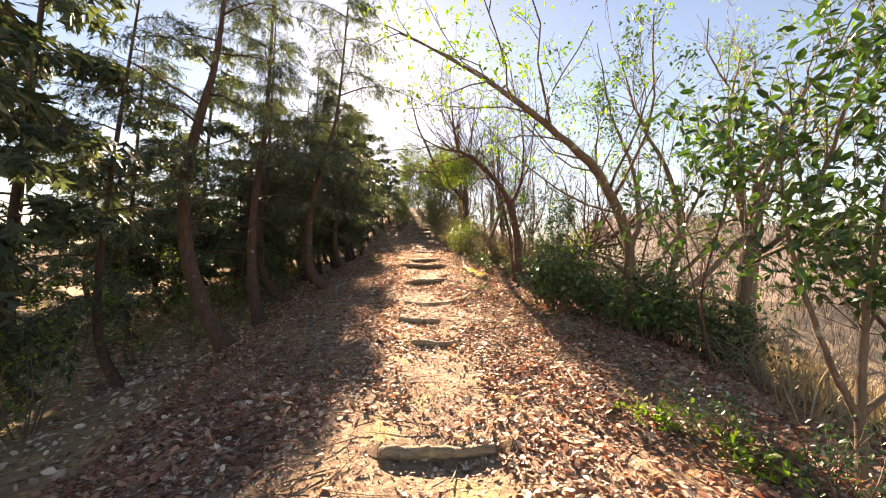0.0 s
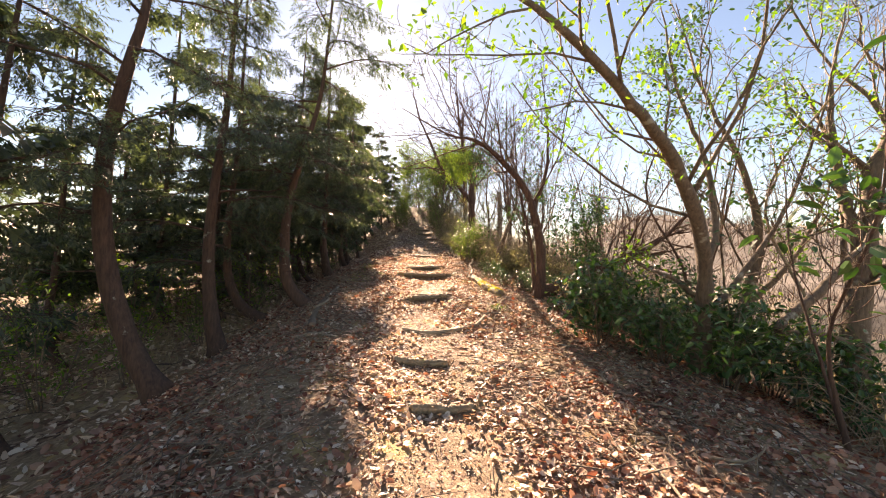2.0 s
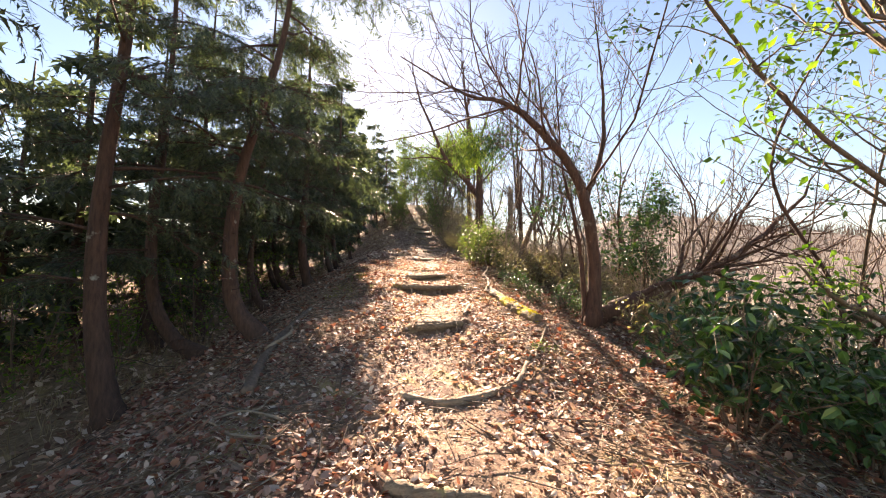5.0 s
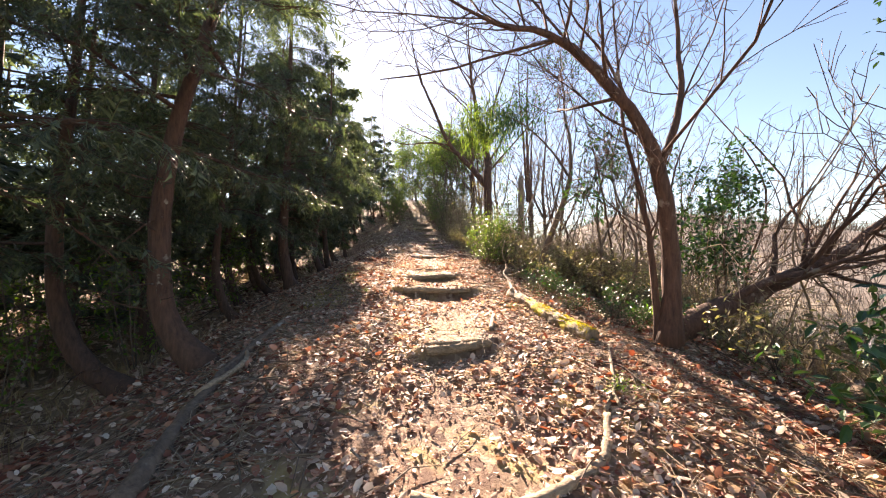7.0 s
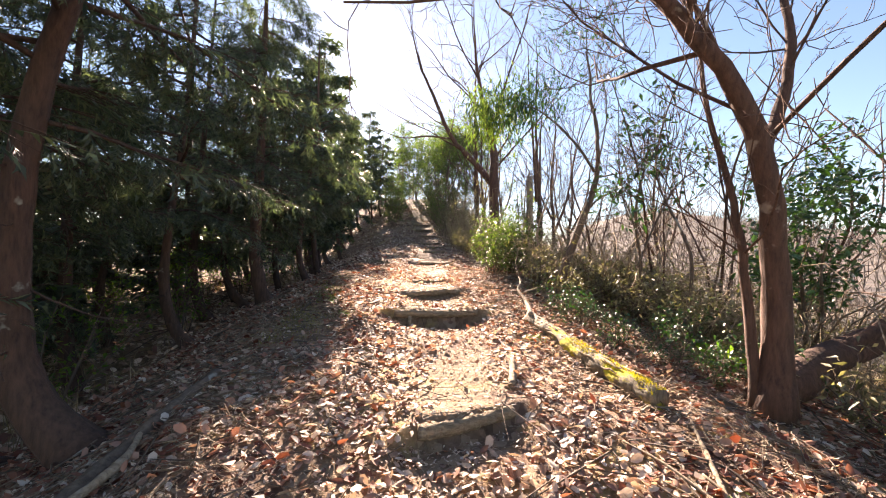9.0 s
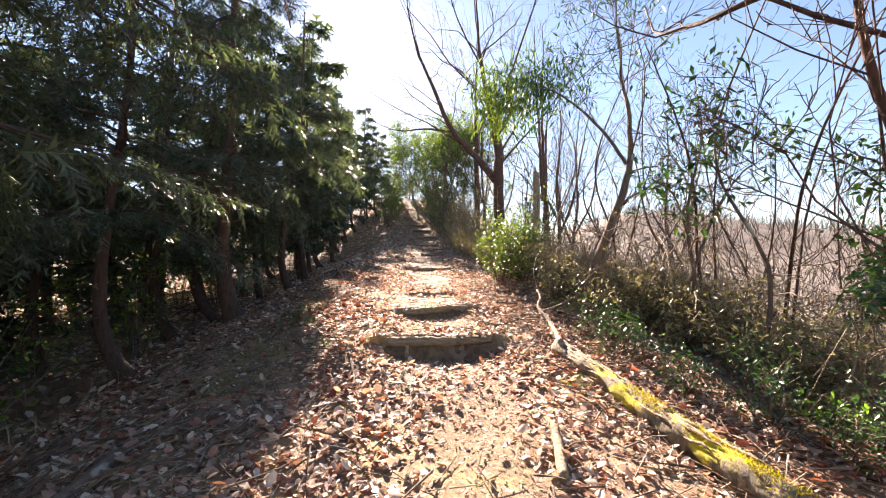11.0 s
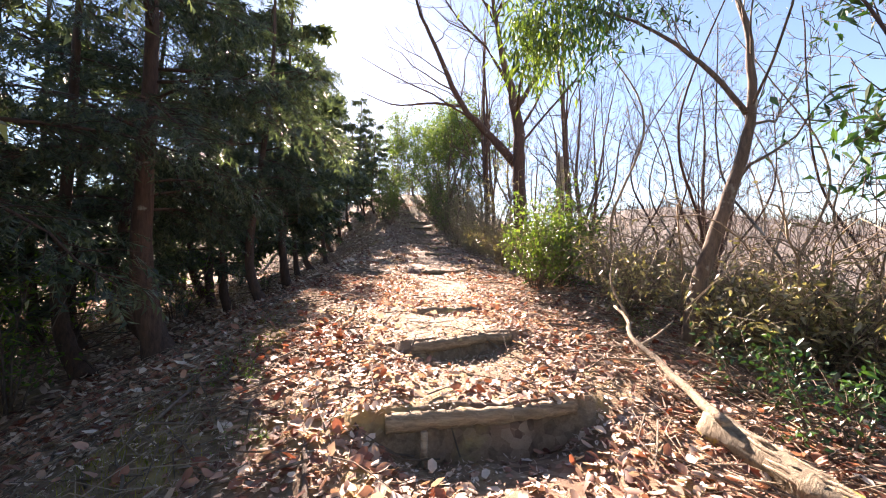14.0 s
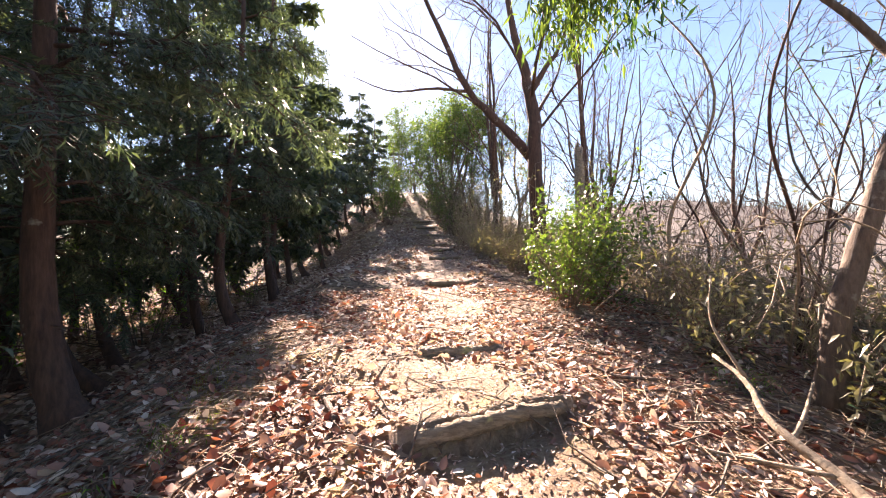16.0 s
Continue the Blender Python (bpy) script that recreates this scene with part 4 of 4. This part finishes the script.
# ---- steps, logs and sticks ----
def log_thing(name, points, r0, r1, mat, label, category, seed, sides=10, bury=0.0, branch=None, flaking=0):
    """A lying stem: knobbly, split along its grain, with side branches and loose strips of bark where given."""
    rng = np.random.default_rng(seed)
    root = new(name)
    base = np.array(points[0], float)
    bag = Bag()
    n = 34 if r0 > 0.04 else 18
    line = spline(np.array(points, float) - base - [0, 0, bury], n)
    groove = 1 + 0.1 * np.sin(np.arange(n) * 0.9 + rng.uniform(0, 6)) * rng.uniform(0.3, 1, n)
    tube(bag, line + rng.normal(0, r0 * 0.07, line.shape), np.linspace(r0, r1, n) * groove, sides + 4 if r0 > 0.04 else sides, 0.16, rng)
    part("timber" if name == "log_step" else "stem", bag, mat, root)
    for pts, a, b in branch or ():
        bag = Bag()
        tube(bag, spline(np.array(pts, float) - base, 12), [a, b], 6, 0.08, rng)
        part("side_branch", bag, mat, root)
    for _ in range(flaking):
        k = rng.integers(1, n - 6)
        a = rng.uniform(-1.2, 1.2)
        run = int(rng.integers(3, 6))
        out = np.array([math.sin(a), 0.15, math.cos(a)]) * (r0 + (r1 - r0) * k / n) * 1.04
        bag = Bag()
        tube(bag, line[k:k + run] + out + rng.normal(0, 0.006, (run, 3)), [0.004, rng.uniform(0.009, 0.018), 0.004], 5, 0.2, rng)
        part("bark_strip", bag, PALE_WOOD, root)
    root.location = base
    return tagged(root, label, category)


for k, (x0, x1, y0, y1, rise) in enumerate(STEPS):
    pts = []
    for s in (0, 0.33, 0.66, 1):
        x, y = x0 + (x1 - x0) * s, y0 + (y1 - y0) * s
        pts.append((x, y, float(ground_z(x, y + 0.12)) - (0.055 if rise > 0.1 else 0.038) + 0.012 * math.sin(k + 5 * s)))
    st = log_thing("log_step", pts, 0.056, 0.044, STEP_WOOD, "weathered half-buried log step across the trail", "step", 200 + k)
    tagged(st, group="log steps of the trail")
    if k == 4:
        bag = Bag()
        tube(bag, [np.array((0.22, -0.075, -0.26)), np.array((0.22, -0.07, -0.02))], [0.02, 0.022], 7)
        part("peg", bag, PALE_WOOD, st, "short wooden peg")


def lying(points, lift):
    return [(x, y, float(ground_z(x, y)) + lift) for x, y in points]


log_thing("curved_root_log", lying([(-0.07, 8.25), (0.35, 8.15), (0.8, 8.3), (1.2, 8.55), (1.45, 8.95)], 0.015), 0.045, 0.03, PALE_WOOD, "curved grey root log lying across the trail as a step", "log", 301)
log_thing("fallen_log", lying([(2.1, 10.45), (1.96, 11.3), (1.86, 12.1), (1.78, 12.85)], 0.06), 0.105, 0.08, MOSSY_LOG, "fallen log with bright yellow moss beside the trail", "log", 302, 12, flaking=34)
MOSS_LINE = lying([(2.1, 10.45), (1.96, 11.3), (1.86, 12.1)], 0.06)
rng = np.random.default_rng(320)
cushion = Bag()
for c, w, n in ((0.12, 0.07, 420), (0.34, 0.05, 200), (0.62, 0.09, 420)):
    t = np.clip(rng.normal(c, w, n), 0, 1)
    a = rng.normal(-0.15, 0.45, n)
    at = spline(MOSS_LINE, 60)[(t * 59).astype(int)] + np.stack([np.sin(a), rng.normal(0, 0.08, n), np.cos(a)], 1) * 0.1
    scatter(cushion, (BLADE[0] * [1, 6, 1], BLADE[1]), at, turns(rng.uniform(0, 2 * np.pi, n), -rng.uniform(0.2, 1.3, n), rng.normal(0, 0.6, n)), rng.uniform(0.015, 0.04, n))
tagged(new("moss_cushion", cushion.mesh("moss_cushion", YELLOW_MOSS, False)), "bright yellow moss cushions growing on the fallen log", "moss", kind="stuff")
log_thing("fallen_branch", [(1.76, 12.7, 1.34), (1.86, 13.1, 1.38), (1.92, 13.5, 1.47), (1.9, 13.8, 1.58), (2.02, 14.05, 1.68), (2.1, 14.4, 1.76)], 0.032, 0.012, PALE_WOOD, "pale dead branch rising from the end of a log", "branch", 310, 8,
          branch=[([(1.91, 13.7, 1.54), (2.15, 13.85, 1.58), (2.5, 14.1, 1.66)], 0.016, 0.006), ([(1.9, 13.5, 1.47), (1.75, 13.75, 1.42), (1.55, 13.9, 1.4)], 0.012, 0.005), ([(2.05, 14.1, 1.7), (2.0, 14.3, 2.0), (2.08, 14.4, 2.3)], 0.012, 0.004)])
log_thing("fallen_log", lying([(-1.62, 11.1), (-1.7, 10.4), (-1.72, 9.6), (-1.62, 8.8), (-1.5, 8.2)], 0.03), 0.045, 0.06, GREY_BARK, "long grey log edging the shaded side", "log", 303)
log_thing("fallen_log", lying([(4.35, 9.45), (4.8, 9.8), (5.4, 10.2), (6.0, 10.8)], 0.1), 0.12, 0.14, GREY_BARK, "thick pale mossy log lying on the slope", "log", 311, 11)
log_thing("stick", lying([(1.45, 8.98), (1.75, 9.4), (2.0, 9.9), (2.15, 10.2)], 0.03), 0.02, 0.012, PALE_WOOD, "pale forked stick lying on dry leaves", "stick", 304,
          branch=[([(1.72, 9.35, float(ground_z(1.72, 9.35)) + 0.03), (1.6, 9.7, float(ground_z(1.6, 9.7)) + 0.06), (1.5, 10.0, float(ground_z(1.5, 10.0)) + 0.04)], 0.012, 0.006)])
log_thing("stick", lying([(0.95, 10.75), (1.05, 11.1), (1.1, 11.3)], 0.03), 0.032, 0.03, PALE_WOOD, "short stub of grey wood beside a step", "stick", 305)
log_thing("stick", lying([(-1.75, 9.4), (-1.6, 9.9), (-1.72, 10.3)], 0.06), 0.03, 0.015, PALE_WOOD, "broken grey branch lying on the leaves", "stick", 306)
log_thing("stick", lying([(1.9, 4.2), (1.95, 4.6), (1.9, 5.1)], 0.05), 0.012, 0.006, PALE_WOOD, "thin pale stick standing out of the leaves", "stick", 307)
log_thing("stick", lying([(-0.35, 12.0), (-0.45, 12.5), (-0.55, 12.9)], 0.02), 0.016, 0.01, GREY_BARK, "thin broken stick on the trail", "stick", 308)
log_thing("stick", lying([(-0.4, 14.3), (-0.55, 14.7)], 0.02), 0.025, 0.02, GREY_BARK, "short broken stick on the trail", "stick", 309)


rng = np.random.default_rng(330)
for k in range(30):
    x, y = (rng.uniform(1.55, 3.0), rng.uniform(9.0, 16.5)) if k < 18 else (rng.uniform(-2.0, -1.0), rng.uniform(6.5, 14.5)) if k < 26 else (rng.uniform(2.0, 3.2), rng.uniform(4.0, 7.5))
    a, ln = rng.uniform(0, np.pi), rng.uniform(0.35, 0.95)
    r = rng.uniform(0.008, 0.017)
    pts = [(x + math.cos(a + 0.25 * math.sin(4 * q + k)) * ln * q, y + math.sin(a + 0.25 * math.sin(4 * q + k)) * ln * q) for q in (0, 0.35, 0.7, 1)]
    tagged(log_thing("stick", lying(pts, r + 0.02), r, r * 0.5, (PALE_WOOD, GREY_BARK)[k % 3 == 0], "dry broken stick lying on the fallen leaves", "stick", 331 + k, 6), group="loose sticks")

# ---- litter, grass and far woods ----
def littered(seed, count, xr, yr, keep, size, name, label, mat=LITTER, shape=[CURLED, BROAD]):
    rng = np.random.default_rng(seed)
    x, y = rng.uniform(*xr, count), rng.uniform(*yr, count)
    u = x - np.interp(y, MID_Y, MID_X)
    ok = rng.random(count) < keep(u, x, y)
    x, y = x[ok], y[ok]
    n = len(x)
    z = ground_z(x, y) + rng.uniform(0.002, 0.03, n)
    bag = Bag()
    at, rot = np.stack([x, y, z], 1), turns(rng.uniform(0, 2 * np.pi, n), rng.normal(0, 0.35, n), rng.normal(0, 0.45, n) + np.pi * (rng.random(n) < 0.5))
    each = size * rng.uniform(0.45, 1.35, n)
    shapes = shape if isinstance(shape, list) else [shape]
    for k, one in enumerate(shapes):
        scatter(bag, one, at[k::len(shapes)], rot[k::len(shapes)], each[k::len(shapes)])
    return tagged(new(name, bag.mesh(name, mat, True)), label, "litter", kind="stuff")


def mossy(x, y):
    return np.exp(-((x + 1.36) / 0.27) ** 2) * np.clip(0.55 + waves(x, y, 2.0), 0, 1) * ((y > 11.8) & (y < 16))


def litter_keep(u, x, y):
    bare = np.exp(-(u / 0.5) ** 4) * (0.72 + 0.3 * (y < 3)) * (0.8 + 0.5 * waves(x, y, 3.0))
    patchy = np.clip(0.75 + 0.6 * waves(x, y, 1.7) + 0.25 * waves(x, y, 5.0), 0.15, 1)
    for x0, x1, y0, y1, rise in STEPS:
        d = y - (y0 + y1) / 2
        bare = bare + (rise > 0.1) * 0.75 * np.exp(-((d + 0.12) / 0.14) ** 2) * ((x > x0) & (x < x1))
    bare = bare + 0.9 * np.exp(-(((x + 0.45) / 0.5) ** 2 + ((y - 3.1) / 0.9) ** 2) ** 2)
    return np.clip(patchy - bare, 0.03, 1) * (1 - 0.8 * mossy(x, y)) * np.where(u > 3.8, 0.7, 1)


def reddish(u, y):
    """The share of red-brown leaves: most on both banks, few on the trodden middle."""
    return np.clip(0.1 + 0.75 / (1 + np.exp(-(u - 1.3) * 3)) + 0.85 / (1 + np.exp((u + 1.2) * 4)), 0, 0.9) * (1 - 0.3 * np.clip((y - 6) / 5, 0, 1))


littered(405, 130000, (-3.4, 6.6), (-0.5, 18.5), lambda u, x, y: litter_keep(u, x, y) * reddish(u, y), 0.073, "leaf_litter", "red-brown curled fallen leaves on the banks of the trail", RED_LITTER)
littered(401, 125000, (-3.4, 4.4), (-0.5, 18.5), lambda u, x, y: litter_keep(u, x, y) * (1 - 0.9 * reddish(u, y)), 0.07, "leaf_litter", "dry curled brown and tan fallen leaves on the ground")
littered(404, 110000, (-2.2, 3.6), (-0.5, 18.5), lambda u, x, y: np.clip(0.7 + 0.4 * waves(x, y, 2.3), 0.2, 1), 0.036, "leaf_fragments", "crumbled bits of dry leaf and bark on the soil", shape=[(NARROW[0] * [1, 2.2, 1], NARROW[1]), NARROW])
littered(402, 22000, (-6, 5), (18.5, 42), litter_keep, 0.12, "leaf_litter", "dry brown fallen leaves on the far trail")
littered(403, 26000, (-12, -3.4), (-1, 26), lambda u, x, y: 0.8, 0.11, "leaf_litter", "brown leaf litter under the conifers")


def twig_litter(seed, count, xr, yr, spare, length, thick, mat, label):
    rng = np.random.default_rng(seed)
    bag = Bag()
    for _ in range(count):
        x, y = rng.uniform(*xr), rng.uniform(*yr)
        if abs(x - 0.5) < 0.8 and rng.random() < spare:
            continue
        a, ln = rng.uniform(0, 2 * np.pi), rng.uniform(*length)
        p = np.array([(x + math.cos(a) * ln * s + 0.04 * rng.normal(), y + math.sin(a) * ln * s + 0.04 * rng.normal()) for s in (0, 0.5, 1)])
        z = ground_z(p[:, 0], p[:, 1]) + rng.uniform(0.01, 0.06, 3)
        tube(bag, np.column_stack([p, z]), [rng.uniform(*thick), 0.002], 3)
    tagged(new("twig_litter", bag.mesh("twig_litter", mat)), label, "litter", kind="stuff")


twig_litter(410, 3400, (-3.2, 4.2), (0.5, 20), 0.75, (0.12, 0.7), (0.004, 0.011), GREY_BARK, "thin broken grey twigs lying among the leaves")
twig_litter(411, 2200, (-2.7, -0.95), (4.5, 17), 0.0, (0.1, 0.45), (0.002, 0.005), PALE_WOOD, "pale straws and twigs strewn on the shaded bank")
twig_litter(412, 1400, (1.5, 3.3), (5.0, 17), 0.0, (0.12, 0.55), (0.003, 0.007), PALE_WOOD, "pale straws and twigs strewn along the sunny bank")


def grass(seed, count, xr, yr, keep, size, name, label, mat, shape=BLADE, width=1.0):
    rng = np.random.default_rng(seed)
    x, y = rng.uniform(*xr, count), rng.uniform(*yr, count)
    ok = rng.random(count) < keep(x, y)
    x, y = x[ok], y[ok]
    n = len(x)
    bag = Bag()
    v, f = shape
    scatter(bag, (v * [1, width, 1], f), np.stack([x, y, ground_z(x, y) - 0.02], 1), turns(rng.uniform(0, 2 * np.pi, n), -rng.uniform(0.7, 1.5, n), rng.normal(0, 0.6, n)), size * rng.uniform(0.5, 1.3, n))
    return tagged(new(name, bag.mesh(name, mat, False)), label, "grass", kind="stuff")


grass(420, 40000, (4.2, 22), (1, 36), lambda x, y: np.clip(0.1 + (x - 4.2) / 5, 0, 1) * np.clip(0.6 + waves(x, y, 0.8), 0.1, 1), 0.75, "dry_grass", "tall dry straw-coloured grass on the valley slope", STRAW, width=1.4)
grass(421, 9000, (-9, -3.2), (8, 26), lambda x, y: np.clip(0.3 + waves(x, y, 0.6), 0, 1), 0.3, "dry_grass", "dry orange grass under the conifers", STRAW, width=1.2)
grass(422, 30000, (-2.1, -0.6), (11.5, 16.5), mossy, 0.065, "moss_patch", "yellow green moss along the trail edge", MOSS, width=2.0)


def far_woods():
    """The bare wood on the valley's far side: a great many small upright sprays."""
    rng = np.random.default_rng(430)
    bag = Bag()
    for count, xr, yr, size in ((5500, (14, 60), (-10, 120), 2.2), (9000, (60, 260), (-60, 320), 4.5)):
        x, y = rng.uniform(*xr, count), rng.uniform(*yr, count)
        for _ in range(3):
            n = count
            scatter(bag, (BLADE[0] * [1, 1.3, 1], BLADE[1]), np.stack([x, y, ground_z(x, y) - 0.1], 1), turns(rng.uniform(0, 2 * np.pi, n), -rng.uniform(0.95, 1.5, n), rng.normal(0, 0.8, n)), size * rng.uniform(0.5, 1.2, n))
    tagged(new("far_woods", bag.mesh("far_woods", HILL_TWIG, False)), "bare brown winter woods on the far hillside", "woods", kind="stuff")


far_woods()
